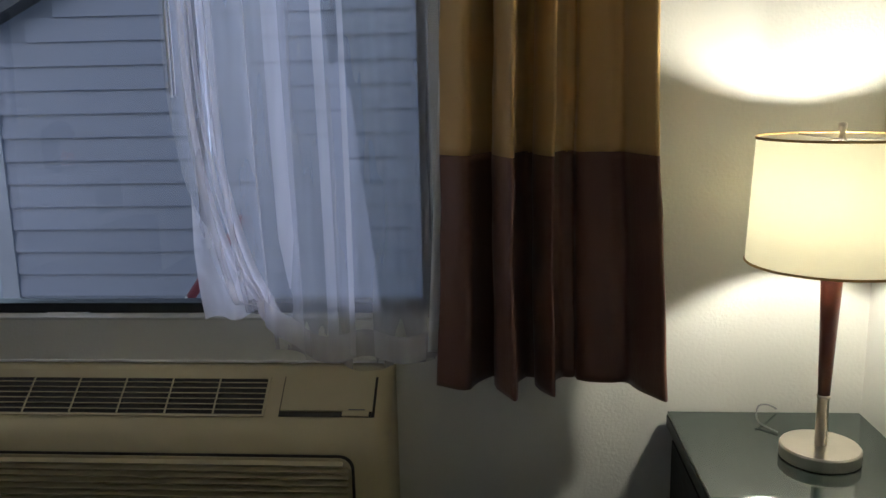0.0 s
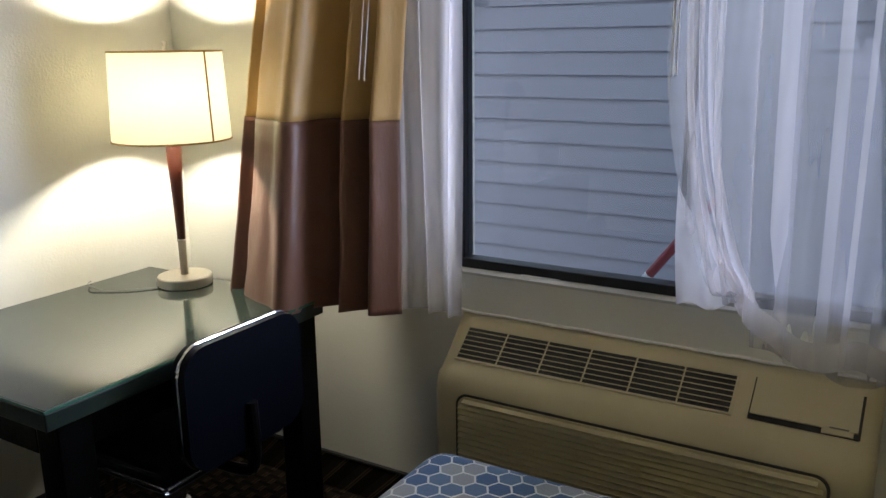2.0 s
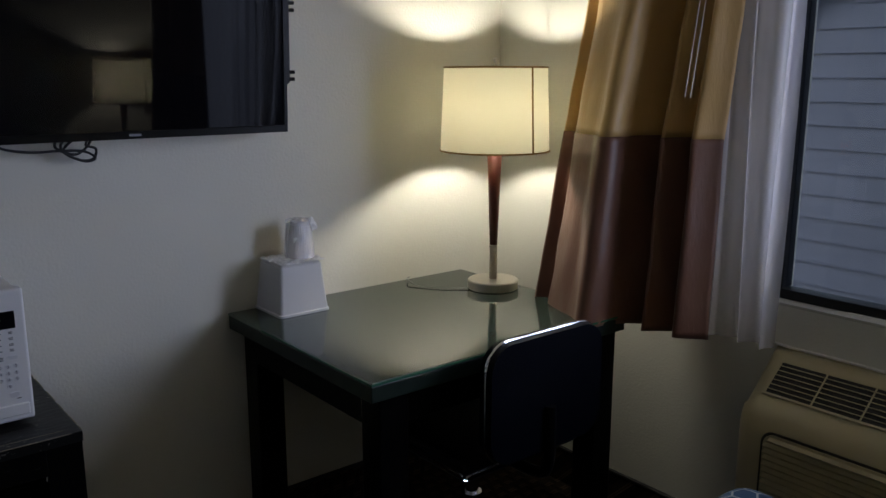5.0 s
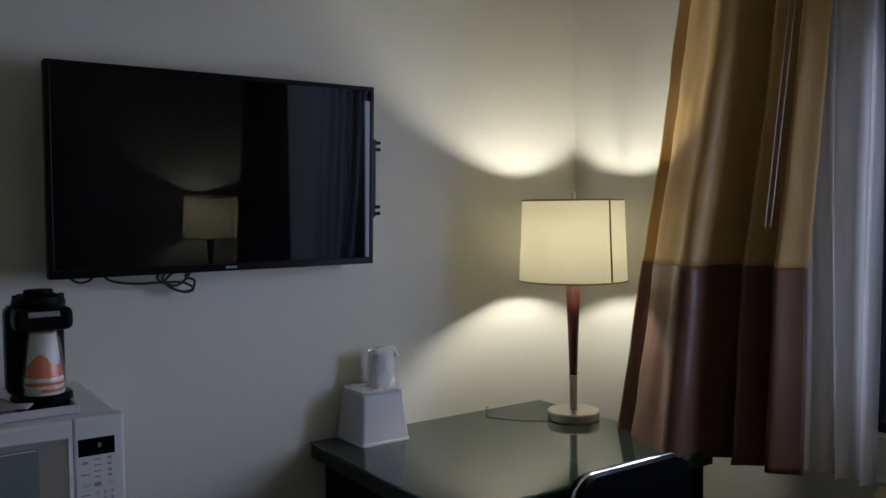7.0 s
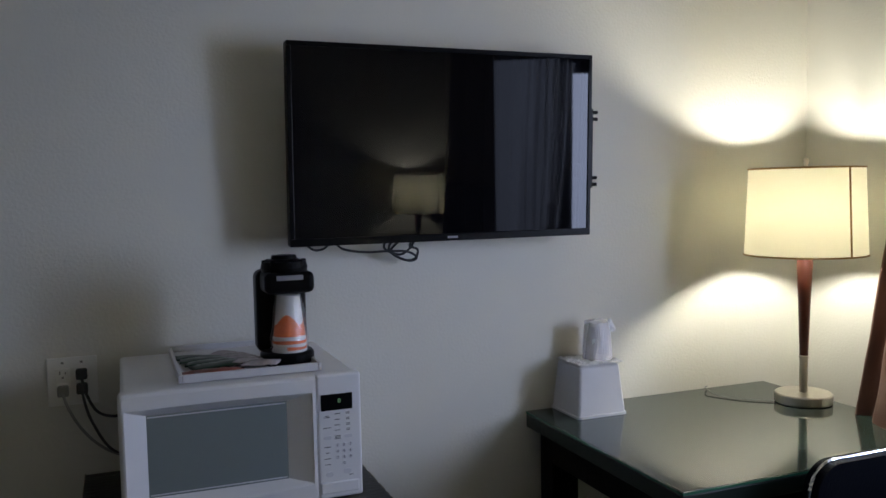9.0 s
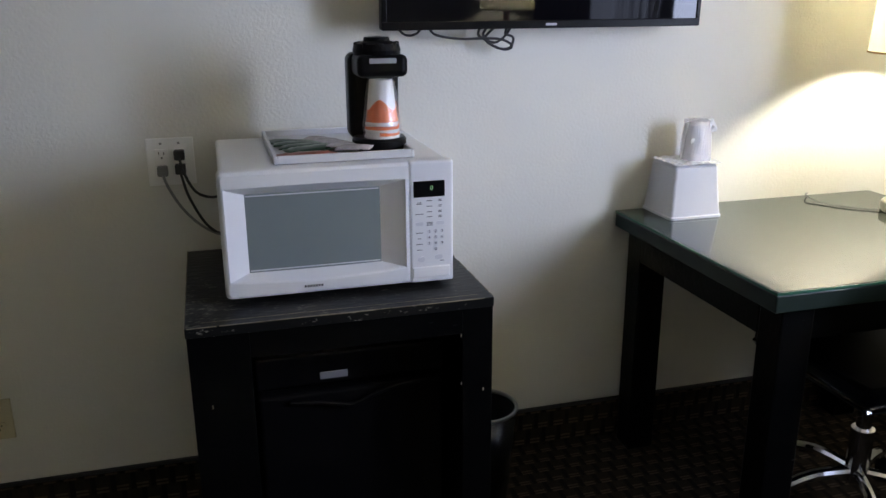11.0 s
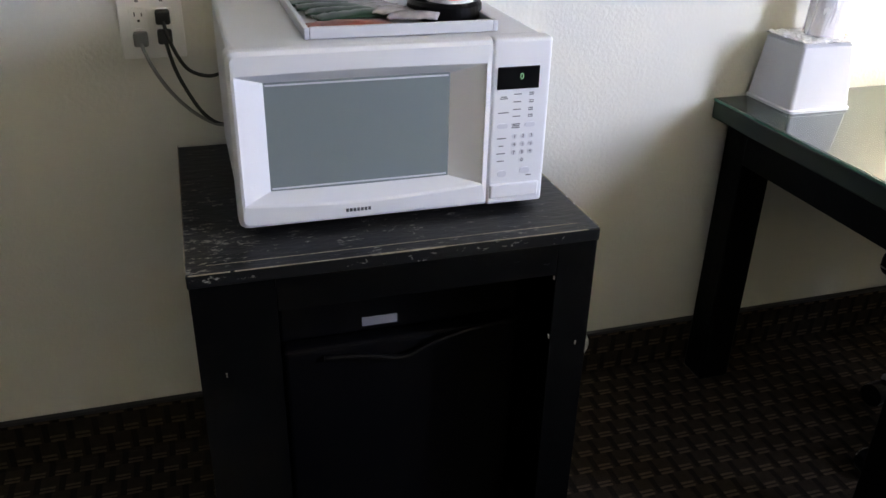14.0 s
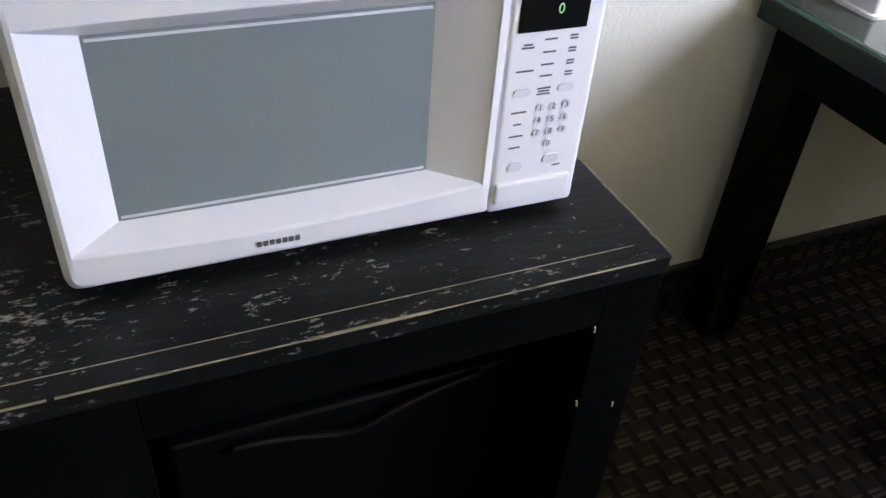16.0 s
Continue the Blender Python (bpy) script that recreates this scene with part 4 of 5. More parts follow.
add_box(bm, (TX1 - 0.012, TY - 0.003, TZ0 + 0.02), (TX1, TY + 0.004, TZ1 - 0.012), 0.002)
part("bezel", bm, BLACK_PLASTIC, tv)
part("logo", box((-1.385, TY - 0.0042, TZ0 + 0.007), (-1.355, TY - 0.003, TZ0 + 0.013)), BADGE, tv, "small pale logo bar")
part("back_housing", box((TX0 + 0.15, TY + 0.035, TZ0 + 0.08), (TX1 - 0.15, TY + 0.06, TZ1 - 0.1), 0.01), BLACK_PLASTIC, tv)
mount = part("wall_mount", box((-1.2, -0.055, 1.42), (-0.892, -0.012, 1.445), 0.002), BLACK_PLASTIC, tv, "black steel wall mount")
part("rail", box((-1.2, -0.055, 1.63), (-0.892, -0.012, 1.655), 0.002), BLACK_PLASTIC, mount)
part("arm_plate", box((-0.905, -0.06, 1.425), (-0.89, -0.02, 1.66), 0.002), BLACK_PLASTIC, mount)
part("wall_plate", box((-1.3, -0.012, 1.4), (-1.0, -0.0005, 1.68), 0.002), BLACK_PLASTIC, mount)
for z in (1.435, 1.455, 1.63, 1.65):
    part("mount_screw", tube([(-0.895, -0.045, z), (-0.868, -0.045, z)], 0.0055, 8, 0), BLACK_PLASTIC, mount)
part("cable", tube([(-1.69, -0.07, 1.30), (-1.665, -0.06, 1.274), (-1.6, -0.055, 1.262), (-1.54, -0.055, 1.262), (-1.48, -0.05, 1.258), (-1.45, -0.05, 1.24), (-1.475, -0.05, 1.232), (-1.52, -0.05, 1.252), (-1.535, -0.06, 1.275), (-1.52, -0.07, 1.3)], 0.0034, 8), BLACK_MATTE, tv, "tangled black cable")
part("cable", tube([(-1.49, -0.06, 1.3), (-1.525, -0.045, 1.262), (-1.49, -0.045, 1.236), (-1.455, -0.045, 1.236), (-1.448, -0.05, 1.262), (-1.475, -0.06, 1.275), (-1.46, -0.06, 1.30)], 0.0034, 8), BLACK_MATTE, tv, "tangled black cable")
part("cable", tube([(-1.54, -0.065, 1.3), (-1.545, -0.05, 1.27), (-1.5, -0.045, 1.25), (-1.47, -0.05, 1.268), (-1.455, -0.06, 1.30)], 0.0034, 8), BLACK_MATTE, tv, "tangled black cable")
part("cable", tube([(-1.775, -0.07, 1.30), (-1.745, -0.06, 1.275), (-1.715, -0.06, 1.278), (-1.7, -0.07, 1.3)], 0.0032, 8), BLACK_MATTE, tv, "looped black cable")
tv.rotation_euler = (radians(2.3), 0, radians(0.7))

# ---- fridge cabinet ----
FX0, FX1, FY0, FY1, FZ = -2.325, -1.676, -0.575, -0.03, 0.741
cab = thing("fridge_cabinet", ((FX0 + FX1) / 2, -0.3, 0), "worn black wooden cabinet holding a small fridge", "cabinet")
part("top", box((FX0, FY0, FZ - 0.022), (FX1, FY1, FZ), 0.002), FRIDGE_TOP, cab, "scratched black top with pale worn edges")
rnd = random.Random(3)
x = FX0 + 0.004
while x < FX1 - 0.02:
    w = rnd.uniform(0.03, 0.15)
    h = rnd.choice((0.0004, 0.0005, 0.0006, 0.0007, 0.0014)) * rnd.uniform(0.6, 1.1)
    part("worn_edge", box((x, FY0 - 0.0006, FZ - h), (min(x + w, FX1 - 0.003), FY0 + h * 1.2, FZ + 0.0005)), WORN_EDGE, cab, "chipped bare wood edge")
    x += w * rnd.uniform(0.9, 1.12)
y = FY0 + 0.01
while y < FY1 - 0.03:
    w = rnd.uniform(0.02, 0.08)
    for xe in (FX0, FX1):
        part("worn_edge", box((xe - 0.0006, y, FZ - 0.001), (xe + 0.0012, y + w, FZ + 0.0004)), WORN_EDGE, cab, "rubbed bare wood edge")
    y += w * rnd.uniform(1.0, 1.5)
bm = bmesh.new()
add_box(bm, (FX0 + 0.03, FY0 + 0.026, FZ - 0.0005), (FX1 - 0.03, FY0 + 0.027, FZ + 0.0004))
part("edge_line", bm, WORN_EDGE, cab, "pale worn inlay line")
part("side", box((FX0 + 0.002, FY0 + 0.02, 0), (FX0 + 0.022, FY1, FZ - 0.022)), BLACK_WOOD, cab)
part("side", box((FX1 - 0.022, FY0 + 0.02, 0), (FX1 - 0.002, FY1, FZ - 0.022)), BLACK_WOOD, cab)
part("back", box((FX0 + 0.022, FY1 - 0.01, 0), (FX1 - 0.022, FY1, FZ - 0.022)), BLACK_WOOD, cab)
part("stile", box((FX0 + 0.002, FY0 + 0.002, 0), (-2.2, FY0 + 0.02, FZ - 0.022), 0.001), BLACK_WOOD, cab)
part("stile", box((-1.747, FY0 + 0.002, 0), (FX1 - 0.002, FY0 + 0.02, FZ - 0.022), 0.001), BLACK_WOOD, cab)
part("header", box((-2.2, FY0 + 0.002, 0.663), (-1.747, FY0 + 0.02, FZ - 0.022), 0.001), BLACK_WOOD, cab, "grained black header board")
for xx, zz in ((-2.285, 0.56), (-1.752, 0.655), (-1.752, 0.54), (-1.70, 0.52)):
    part("chip", box((xx, FY0 - 0.0003, zz), (xx + 0.002, FY0 + 0.003, zz + 0.007)), WORN_EDGE, cab)
fr = thing("mini_fridge", (-1.975, -0.25, 0.0), "small black fridge inside the cabinet", "fridge")
part("body", box((-2.19, -0.42, 0.012), (-1.757, -0.06, 0.60), 0.006), BLACK_PLASTIC, fr)
part("door", box((-2.19, -0.465, 0.025), (-1.757, -0.424, 0.515), 0.01, 3), BLACK_PLASTIC, fr)
part("freezer_panel", box((-2.19, -0.445, 0.522), (-1.757, -0.424, 0.598), 0.006, 2), BLACK_PLASTIC, fr)
part("badge", box((-2.048, -0.4475, 0.535), (-1.985, -0.445, 0.552), 0.0008), BADGE, fr, "grey badge")
part("handle", tube([(-2.12, -0.468, 0.495), (-2.05, -0.472, 0.49), (-1.98, -0.476, 0.478), (-1.93, -0.476, 0.497), (-1.87, -0.474, 0.512), (-1.82, -0.468, 0.513)], 0.006, 8), BLACK_PLASTIC, fr, "curved black door grip")
for xx in (-2.15, -1.8):
    part("foot", box((xx - 0.02, -0.4, 0), (xx + 0.02, -0.36, 0.012)), BLACK_MATTE, fr)

# ---- microwave ----
MX0, MX1, MXS, MZ0, MZ1, MYF = -2.239, -1.737, -1.837, 0.752, 1.029, -0.468
mw = thing("microwave", (-1.99, -0.25, FZ), "white countertop microwave on the fridge cabinet", "microwave")
part("body", box((MX0 + 0.006, MYF + 0.03, MZ0 + 0.002), (MX1 - 0.006, -0.035, MZ1 - 0.001), 0.008, 3), WHITE_PLASTIC, mw)
def ring_door():
    bm = bmesh.new()
    def rect(x0, x1, z0, z1, y, bow=0.0, r=0.0):
        pts = []
        n = 24
        along = [0.5 - 0.5 * math.cos(math.pi * k / n) for k in range(n)]
        for t in along:
            pts.append((lerp(x0, x1, t), z0 - bow * math.sin(math.pi * t)))
        for t in along:
            pts.append((x1, lerp(z0, z1, t)))
        for t in along:
            pts.append((lerp(x1, x0, t), z1 + 0.3 * bow * math.sin(math.pi * t)))
        for t in along:
            pts.append((x0, lerp(z1, z0, t)))
        out = []
        for px, pz in pts:
            for cz, side in ((z0 + r, -1), (z1 - r, 1)):
                dx, dz = px - (x0 + r), pz - cz
                if r and dx < 0 and dz * side > 0:
                    d = math.hypot(dx, dz)
                    px, pz = x0 + r + dx / d * r, cz + dz / d * r
            out.append(bm.verts.new((px, y, pz)))
        return out
    loops = [rect(MX0, MXS, MZ0, MZ1, MYF + 0.034, r=0.012), rect(MX0, MXS, MZ0, MZ1, MYF + 0.012, r=0.012), rect(MX0 + 0.002, MXS - 0.0003, MZ0 + 0.002, MZ1 - 0.002, MYF + 0.004, r=0.012), rect(MX0 + 0.007, MXS - 0.0008, MZ0 + 0.007, MZ1 - 0.008, MYF, r=0.011),
             rect(-2.228, -1.8455, 0.790, 0.993, MYF - 0.001, 0.009), rect(-2.225, -1.8475, 0.793, 0.991, MYF + 0.001, 0.008), rect(-2.184, -1.899, 0.803, 0.974, MYF + 0.027, 0.001)]
    for a, b in zip(loops, loops[1:]):
        n = len(a)
        for k in range(n):
            bm.faces.new((a[k], a[(k + 1) % n], b[(k + 1) % n], b[k]))
    return bm
door = part("door", ring_door(), WHITE_PLASTIC, mw)
part("door_window", box((-2.186, MYF + 0.026, 0.80), (-1.897, MYF + 0.032, 0.977)), DOOR_WINDOW, door, "grey perforated window")
for zz in (0.9705, 0.8065):
    part("window_line", box((-2.183, MYF + 0.0248, zz - 0.0012), (-1.9, MYF + 0.026, zz + 0.0012)), KEYPAD, door, "pale perforated line")
for k in range(7):
    part("brand_mark", box((-2.073 + 0.006 * k, MYF - 0.0014, 0.767), (-2.0688 + 0.006 * k, MYF - 0.0002, 0.7725)), INK, door, "small dark brand bar")
panel = part("control_panel", box((MXS + 0.0004, MYF, MZ0), (MX1, MYF + 0.034, MZ1), 0.006, 4), WHITE_PLASTIC, mw)
part("display", box((-1.8275, MYF - 0.0015, 0.949), (-1.757, MYF + 0.001, 0.985), 0.001), BLACK_PLASTIC, panel, "black display window")
lettering("0", 0.0135, (-1.787, MYF - 0.0018, 0.969), (90, 0, 0), LED, panel, "display_digit")
KX = (-1.815, -1.792, -1.768)
def bar(x, z, w, h=0.0016):
    part("key_label", box((x - w / 2, MYF - 0.0006, z - h / 2), (x + w / 2, MYF + 0.001, z + h / 2)), INK, panel)
def key(x, z, w, h):
    part("key", extrude_profile(rounded_plate(x, z, w, h, h * 0.48, 4), "y", MYF - 0.0012, MYF + 0.001), KEYPAD, panel)
for z in (0.9405, 0.928, 0.9155, 0.904):
    bar(KX[1], z, 0.013)
    bar(KX[2], z + 0.0015, 0.008)
    bar(KX[2], z - 0.0015, 0.008)
bar(KX[0], 0.937, 0.009), bar(KX[0], 0.934, 0.013), bar(KX[0], 0.911, 0.018)
for x in (KX[0], KX[2]):
    key(x, 0.889, 0.018, 0.008)
    bar(x, 0.8905, 0.009), bar(x, 0.8875, 0.009)
bar(KX[1], 0.891, 0.014), bar(KX[1], 0.888, 0.012), bar(KX[1], 0.885, 0.014)
for i, digit in enumerate("1234567890"):
    r, c = divmod(i, 3)
    x, z = (-1.793, -1.7785, -1.764)[c if i < 9 else 1], 0.8705 - 0.0138 * r
    key(x, z, 0.009, 0.009)
    lettering(digit, 0.0085, (x, MYF - 0.0014, z), (90, 0, 0), INK, panel, "key_digit")
for r, w in enumerate((0.016, 0.008, 0.015, 0.012)):
    bar(-1.8155, 0.868 - 0.013 * r, w)
key(-1.812, 0.8065, 0.016, 0.011), key(-1.772, 0.810, 0.018, 0.011)
bar(-1.812, 0.808, 0.009), bar(-1.812, 0.805, 0.009), bar(-1.772, 0.810, 0.009), bar(-1.764, 0.801, 0.009)
part("door_button", box((-1.832, MYF - 0.004, 0.764), (-1.746, MYF + 0.004, 0.789), 0.003, 3), WHITE_PLASTIC, panel, "wide door release button")
for xx in (MX0 + 0.03, MX1 - 0.03):
    for yy in (MYF + 0.06, -0.07):
        part("foot", turned([(0, 0), (0.012, 0), (0.014, 0.014), (0, 0.014)], (xx, yy, FZ), 14), BLACK_MATTE, mw)

# ---- tray with coffee things ----
tray = thing("serving_tray", (-1.965, -0.23, MZ1), "white plastic tray on the microwave", "tray")
bm = box((-2.115, -0.415, MZ1), (-1.815, -0.055, MZ1 + 0.004))
for lo, hi in (((-2.118, -0.418, MZ1), (-2.110, -0.052, MZ1 + 0.018)), ((-1.82, -0.418, MZ1), (-1.812, -0.052, MZ1 + 0.018)), ((-2.11, -0.418, MZ1), (-1.82, -0.410, MZ1 + 0.018)), ((-2.11, -0.06, MZ1), (-1.82, -0.052, MZ1 + 0.018))):
    add_box(bm, lo, hi, 0.002)
part("tray_body", bm, BUCKET, tray)
rnd = random.Random(8)
def packet(label, mat, x, y, z, w, d, turn):
    t = thing("coffee_packet", (x, y, z), label, "packet", "packets on the tray")
    bm = bmesh.new()
    bmesh.ops.create_grid(bm, x_segments=12, y_segments=6, size=0.5)
    for v in bm.verts:
        e = (1 - (2 * v.co.x) ** 4) * (1 - (2 * v.co.y) ** 2)
        v.co = Vector((v.co.x * w, v.co.y * d, 0.006 * max(e, 0) + 0.0025 * noise.noise(v.co * 9 + Vector((x * 50, y * 50, 0)))))
    bmesh.ops.solidify(bm, geom=bm.faces[:], thickness=0.0025)
    bmesh.ops.transform(bm, matrix=pose(x, y, z + 0.003, 0, rnd.uniform(-3, 3), turn), verts=bm.verts)
    part("wrapper", bm, mat, t, "", True)
for i in range(4):
    packet("dark green foil sachet on the tray", GREEN_FOIL, -2.05 + 0.008 * i, -0.18 - 0.045 * i, MZ1 + 0.005 + 0.002 * i, 0.12, 0.05, rnd.uniform(-8, 12))
for i in range(2):
    packet("red paper sachet on the tray", RED_FOIL, -2.05 + 0.02 * i, -0.355 - 0.018 * i, MZ1 + 0.005 + 0.003 * i, 0.11, 0.04, rnd.uniform(-6, 6))
for i in range(5):
    packet("crinkled clear sachet on the tray", CLEAR_FOIL, -1.985 + 0.012 * i, -0.17 - 0.05 * i, MZ1 + 0.006 + 0.003 * i, 0.08, 0.05, rnd.uniform(-60, 40))

cm = thing("coffee_maker", (-1.868, -0.29, MZ1), "small black single-cup coffee maker on the tray", "coffee maker")
QX, QY, QZ = -1.868, -0.31, MZ1 + 0.004
part("base", turned([(0, 0), (0.058, 0), (0.062, 0.006), (0.062, 0.024), (0.057, 0.03), (0, 0.03)], (QX, QY, QZ), 40), BLACK_PLASTIC, cm)
bm = box((QX - 0.063, QY + 0.02, QZ + 0.02), (QX + 0.055, QY + 0.085, QZ + 0.215), 0.018, 4)
part("water_tank", bm, BLACK_PLASTIC, cm)
bm = box((QX - 0.054, QY - 0.052, QZ + 0.165), (QX + 0.06, QY + 0.075, QZ + 0.214), 0.014, 4)
part("brew_head", bm, BLACK_PLASTIC, cm)
part("name_strip", box((QX - 0.028, QY - 0.0535, QZ + 0.196), (QX + 0.032, QY - 0.051, QZ + 0.207), 0.0008), BADGE, cm, "grey name strip")
lid = part("lid", turned([(0, 0.212), (0.052, 0.212), (0.054, 0.222), (0.05, 0.236), (0.03, 0.242), (0.028, 0.25), (0, 0.252)], (QX, QY + 0.005, QZ), 32), BLACK_PLASTIC, cm)
for k in range(8):
    a = k * math.pi / 4
    part("lid_lug", box((QX - 0.006 + 0.045 * math.cos(a), QY - 0.001 + 0.045 * math.sin(a), QZ + 0.222), (QX + 0.006 + 0.045 * math.cos(a), QY + 0.011 + 0.045 * math.sin(a), QZ + 0.240), 0.002), BLACK_PLASTIC, lid)
part("switch", turned([(0, 0), (0.006, 0), (0.006, 0.003), (0, 0.003)], (QX, QY - 0.045, QZ + 0.029), 16), BADGE, cm)
cups = thing("paper_cups", (QX, QY - 0.02, QZ + 0.03), "wrapped stack of orange and white paper cups upside down", "paper cups")
CC = (QX + 0.003, QY - 0.018, QZ + 0.0305)
for k in range(3):
    z = 0.014 * k
    part("cup", turned([(0.0395 - 0.0008 * k, z), (0.040 - 0.0008 * k, z + 0.004), (0.038 - 0.0008 * k, z + 0.005), (0.0365 - 0.001 * k, z + 0.0135)] if k < 2 else [(0.038, z), (0.0385, z + 0.004), (0.036, z + 0.006), (0.0255, 0.128), (0.024, 0.128), (0, 0.126)], CC, 40), PAPER, cups, "", True)
def band(name, z0, z1, a0, a1, wav):
    def f(u, v):
        a = lerp(a0, a1, u)
        lo, hi = z0, z1 + wav * math.sin(3 * a + 1)
        z = lerp(lo, hi, v)
        r = (lerp(0.0362, 0.0255, (z - 0.034) / 0.094) if z > 0.034 else 0.0385 - 0.03 * (z % 0.014)) + 0.0006
        return (CC[0] + r * math.cos(a), CC[1] + r * math.sin(a), CC[2] + z)
    part(name, sheet(f, 40, 8), ORANGE, cups, "orange printed band", True)
band("print_band", 0.036, 0.074, -3.1, 0.3, 0.012)
band("print_band", 0.0195, 0.027, -3.2, 0.4, 0.001)
band("print_band", 0.0055, 0.0125, -1.9, 0.4, 0.001)
bm = turned([(0.043, 0.0), (0.0435, 0.03), (0.039, 0.06), (0.034, 0.1), (0.028, 0.131), (0, 0.134)], CC, 36)
for v in bm.verts:
    v.co += 0.0035 * noise.noise_vector(v.co * 60)
part("wrapper", bm, WRAP, cups, "crinkled clear plastic wrapper")

# ---- ice bucket with wrapped cups ----
bucket = thing("ice_bucket", (-0.928, -0.088, DZ), "white plastic ice bucket standing upside down on the desk", "ice bucket")
def frustum(x, y, z, a0, a1, h, r, n=6):
    bm = bmesh.new()
    def ring(half, zz, rr):
        return [bm.verts.new((px, py, zz)) for px, py in rounded_plate(x, y, 2 * half, 2 * half, rr, n)]
    rs = [ring(a0 + 0.003, z, r), ring(a0 + 0.003, z + 0.006, r), ring(a0, z + 0.008, r), ring(a1, z + h - 0.006, r * 0.8), ring(a1 - 0.006, z + h, r * 0.7)]
    for a, b in zip(rs, rs[1:]):
        for k in range(len(a)):
            bm.faces.new((a[k], a[(k + 1) % len(a)], b[(k + 1) % len(b)], b[k]))
    bm.faces.new(rs[0]), bm.faces.new(rs[-1])
    return bm
part("tub", frustum(-0.928, -0.090, DZ, 0.080, 0.067, 0.150, 0.009), BUCKET, bucket)
part("rim", frustum(-0.928, -0.090, DZ, 0.0815, 0.0775, 0.012, 0.015), BUCKET, bucket)
liner = thing("plastic_bag", (-0.928, -0.09, DZ + 0.15), "crumpled clear liner bag with a wrapped cup", "plastic bag")
def crumple(u, v):
    x, y = lerp(-0.998, -0.848, u), lerp(-0.16, -0.02, v)
    return (x, y, DZ + 0.154 + 0.007 * abs(noise.noise((u * 5, v * 5, 2))) + 0.004 * noise.noise((u * 14, v * 14, 5)))
part("folded_bag", sheet(crumple, 26, 22, 0.001), BAG, liner)
bm = turned([(0.039, 0), (0.0385, 0.05), (0.035, 0.1), (0.033, 0.104), (0, 0.106)], (-0.898, -0.09, DZ + 0.156), 36)
part("cup", bm, BAG, liner, "translucent white plastic cup", True)
bm = turned([(0.046, 0.0), (0.0435, 0.02), (0.042, 0.06), (0.039, 0.1), (0.036, 0.112), (0.012, 0.118), (0, 0.116)], (-0.896, -0.09, DZ + 0.156), 40)
for v in bm.verts:
    v.co += 0.006 * noise.noise_vector(v.co * 45)
part("wrapper", bm, SHEER, liner, "crinkled clear wrapper")
bm = bmesh.new()
bmesh.ops.create_icosphere(bm, subdivisions=3, radius=0.016, matrix=Matrix.Translation((-0.863, -0.105, DZ + 0.25)) @ Matrix.Diagonal((1, 0.8, 1.2, 1)))
for v in bm.verts:
    v.co += 0.009 * noise.noise_vector(v.co * 70)
part("twisted_end", bm, BAG, liner)

# ---- sockets and cords ----
def receptacle(root, x, z, y, mat):
    pts = rounded_plate(x, z, 0.034, 0.029, 0.012, 5)
    r = part("receptacle", extrude_profile(pts, "y", y - 0.003, y), mat, root)
    for dx, h in ((-0.0062, 0.008), (0.0062, 0.0065)):
        part("slot", box((x + dx - 0.001, y - 0.0035, z + 0.001), (x + dx + 0.001, y - 0.0028, z + 0.001 + h)), SLOT_SHADE, r)
    part("slot", box((x - 0.0022, y - 0.0035, z - 0.009), (x + 0.0022, y - 0.0028, z - 0.0045), 0.0003, 1), SLOT_SHADE, r)


out2 = thing("wall_outlet", (-2.3435, -0.003, 0.973), "white double-gang wall outlet with plugs", "outlet", "outlets")
part("cover_plate", box((-2.401, -0.0065, 0.913), (-2.286, -0.0005, 1.033), 0.0025, 2), PLATE, out2)
for x in (-2.365, -2.322):
    part("insert", box((x - 0.0165, -0.0085, 0.94), (x + 0.0165, -0.006, 1.006), 0.001), PLATE, out2)
    for z in (0.955, 0.991):
        receptacle(out2, x, z, -0.0085, PLATE)
    part("screw", box((x - 0.003, -0.0075, 1.017), (x + 0.003, -0.006, 1.022)), GREY_CABLE, out2)
out1 = thing("wall_outlet", (-2.836, -0.003, 0.32), "ivory single wall outlet low on the wall", "outlet", "outlets")
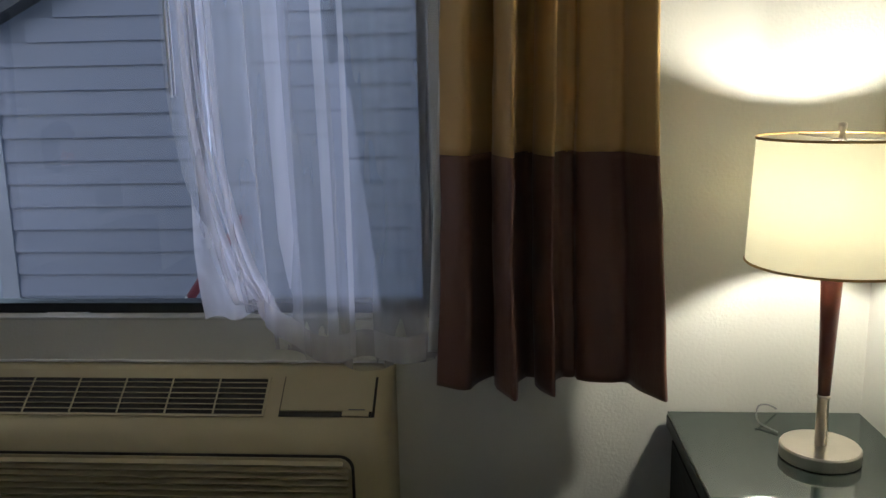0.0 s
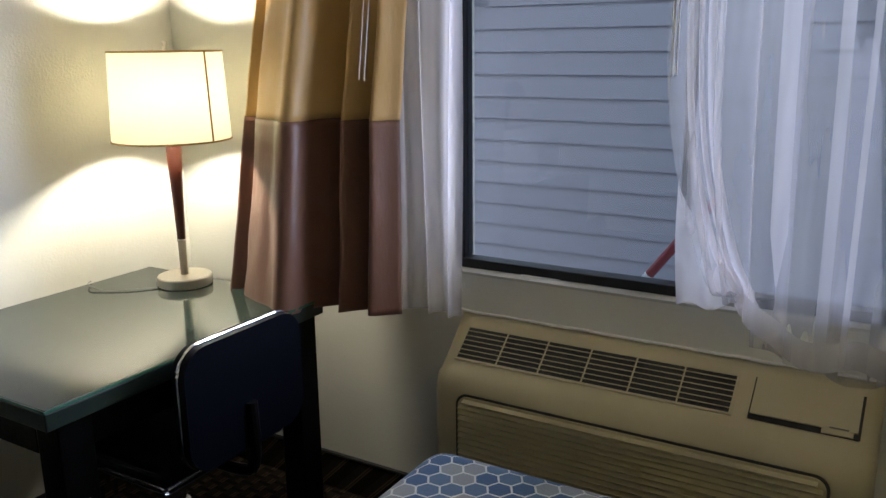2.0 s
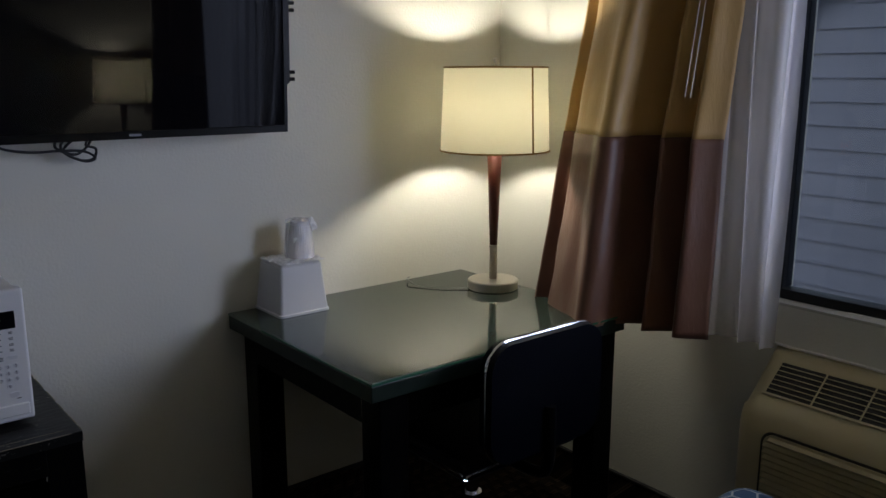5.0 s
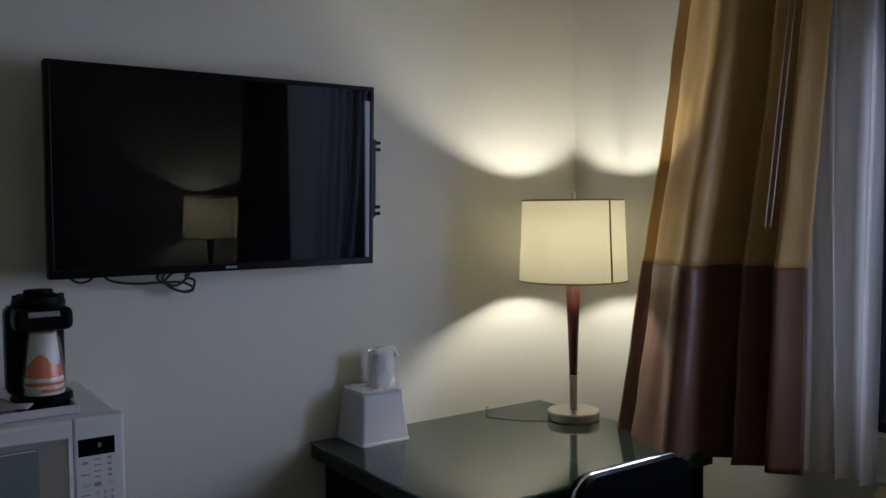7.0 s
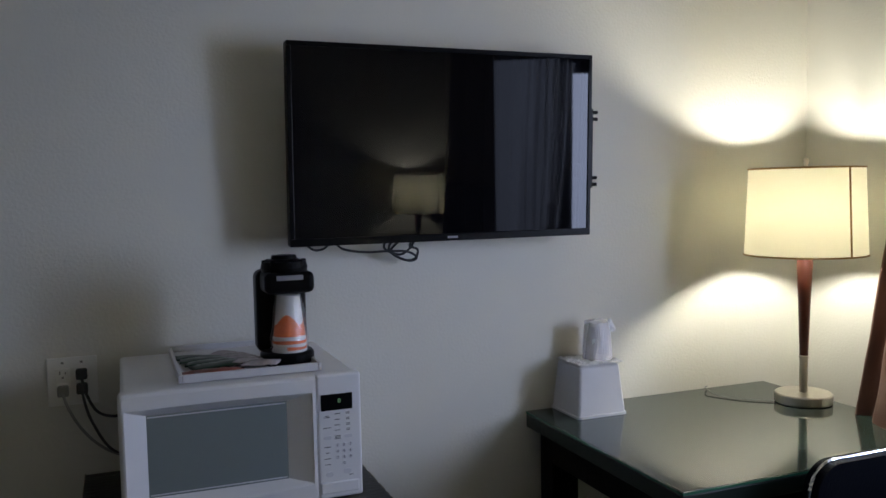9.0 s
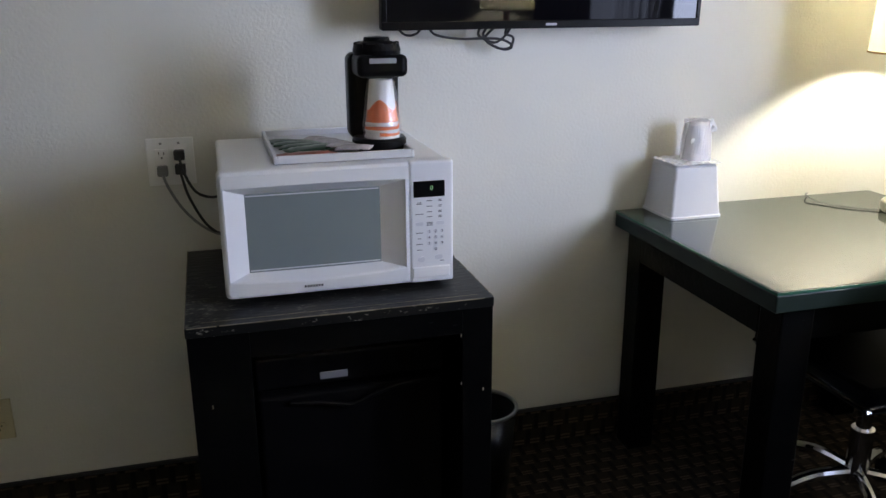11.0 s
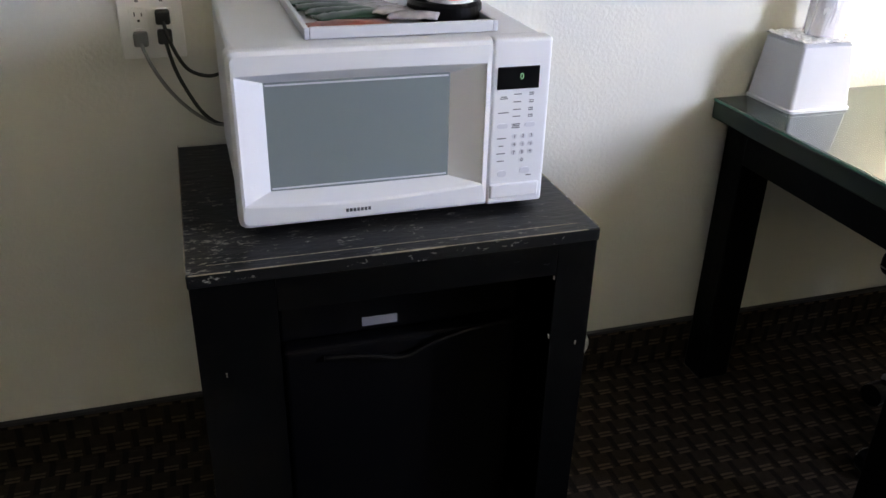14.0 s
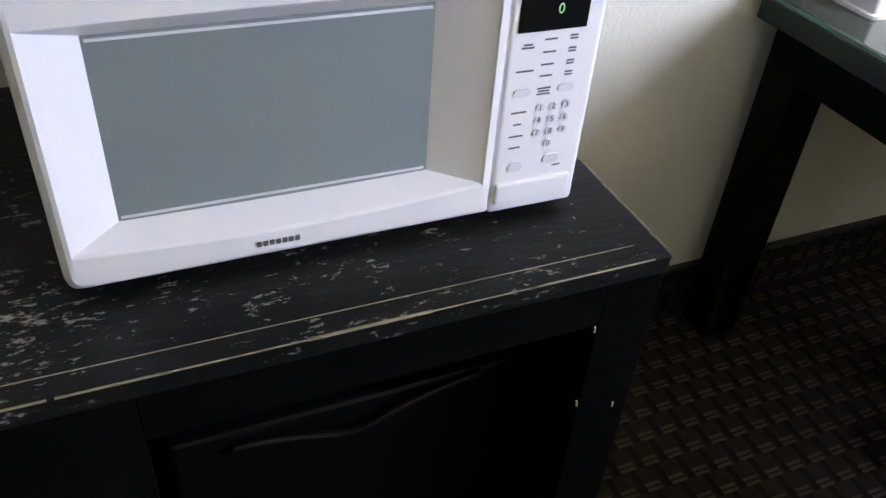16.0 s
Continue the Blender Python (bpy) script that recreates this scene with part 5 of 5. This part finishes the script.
part("cover_plate", box((-2.871, -0.0065, 0.263), (-2.801, -0.0005, 0.377), 0.0025, 2), IVORY, out1)
for z in (0.3, 0.34):
    receptacle(out1, -2.836, z, -0.0065, IVORY)
part("screw", turned([(0, 0), (0.003, 0), (0.003, 0.002), (0, 0.002)], (-2.836, -0.008, 0.319), 10), GREY_CABLE, out1)


def plug_cord(label, mat, x, z, pts, flat):
    c = thing("power_cord", (x, -0.02, z), label, "cord", "power cords")
    part("plug", box((x - 0.013, -0.034, z - 0.012), (x + 0.013, -0.0118, z + 0.014), 0.004), mat, c)
    part("cable", tube([(x, -0.033, z - 0.006)] + pts, 0.0035, 8), mat, c)


plug_cord("grey power cord plugged in behind the microwave", GREY_CABLE, -2.365, 0.952, [(-2.353, -0.05, 0.914), (-2.328, -0.05, 0.865), (-2.292, -0.05, 0.821), (-2.251, -0.045, 0.79), (-2.215, -0.03, 0.775), (-2.2, -0.022, 0.745)], 0)
plug_cord("black power cord plugged in beside the microwave", BLACK_MATTE, -2.322, 0.991, [(-2.312, -0.05, 0.946), (-2.289, -0.05, 0.901), (-2.253, -0.05, 0.885), (-2.221, -0.03, 0.886), (-2.2, -0.02, 0.89)], 0)
plug_cord("second black power cord plugged in beside the microwave", BLACK_MATTE, -2.322, 0.955, [(-2.311, -0.05, 0.902), (-2.293, -0.05, 0.856), (-2.272, -0.05, 0.817), (-2.25, -0.045, 0.793), (-2.225, -0.025, 0.775), (-2.215, -0.02, 0.745)], 0)

# ---- waste bin ----
wb = thing("waste_bin", (-1.575, -0.2, 0), "smoky clear waste bin behind the fridge cabinet", "waste bin")
part("bucket", turned([(0, 0.003), (0.075, 0.0), (0.094, 0.27), (0.091, 0.27), (0.073, 0.006), (0, 0.006)], (-1.575, -0.2, 0), 36), BIN_PLASTIC, wb, "", True)
part("rim", turned([(0.092, 0.268), (0.098, 0.269), (0.1, 0.275), (0.096, 0.279), (0.091, 0.276)], (-1.575, -0.2, 0), 36, True), GREY_CABLE, wb, "dull grey rolled rim", True)
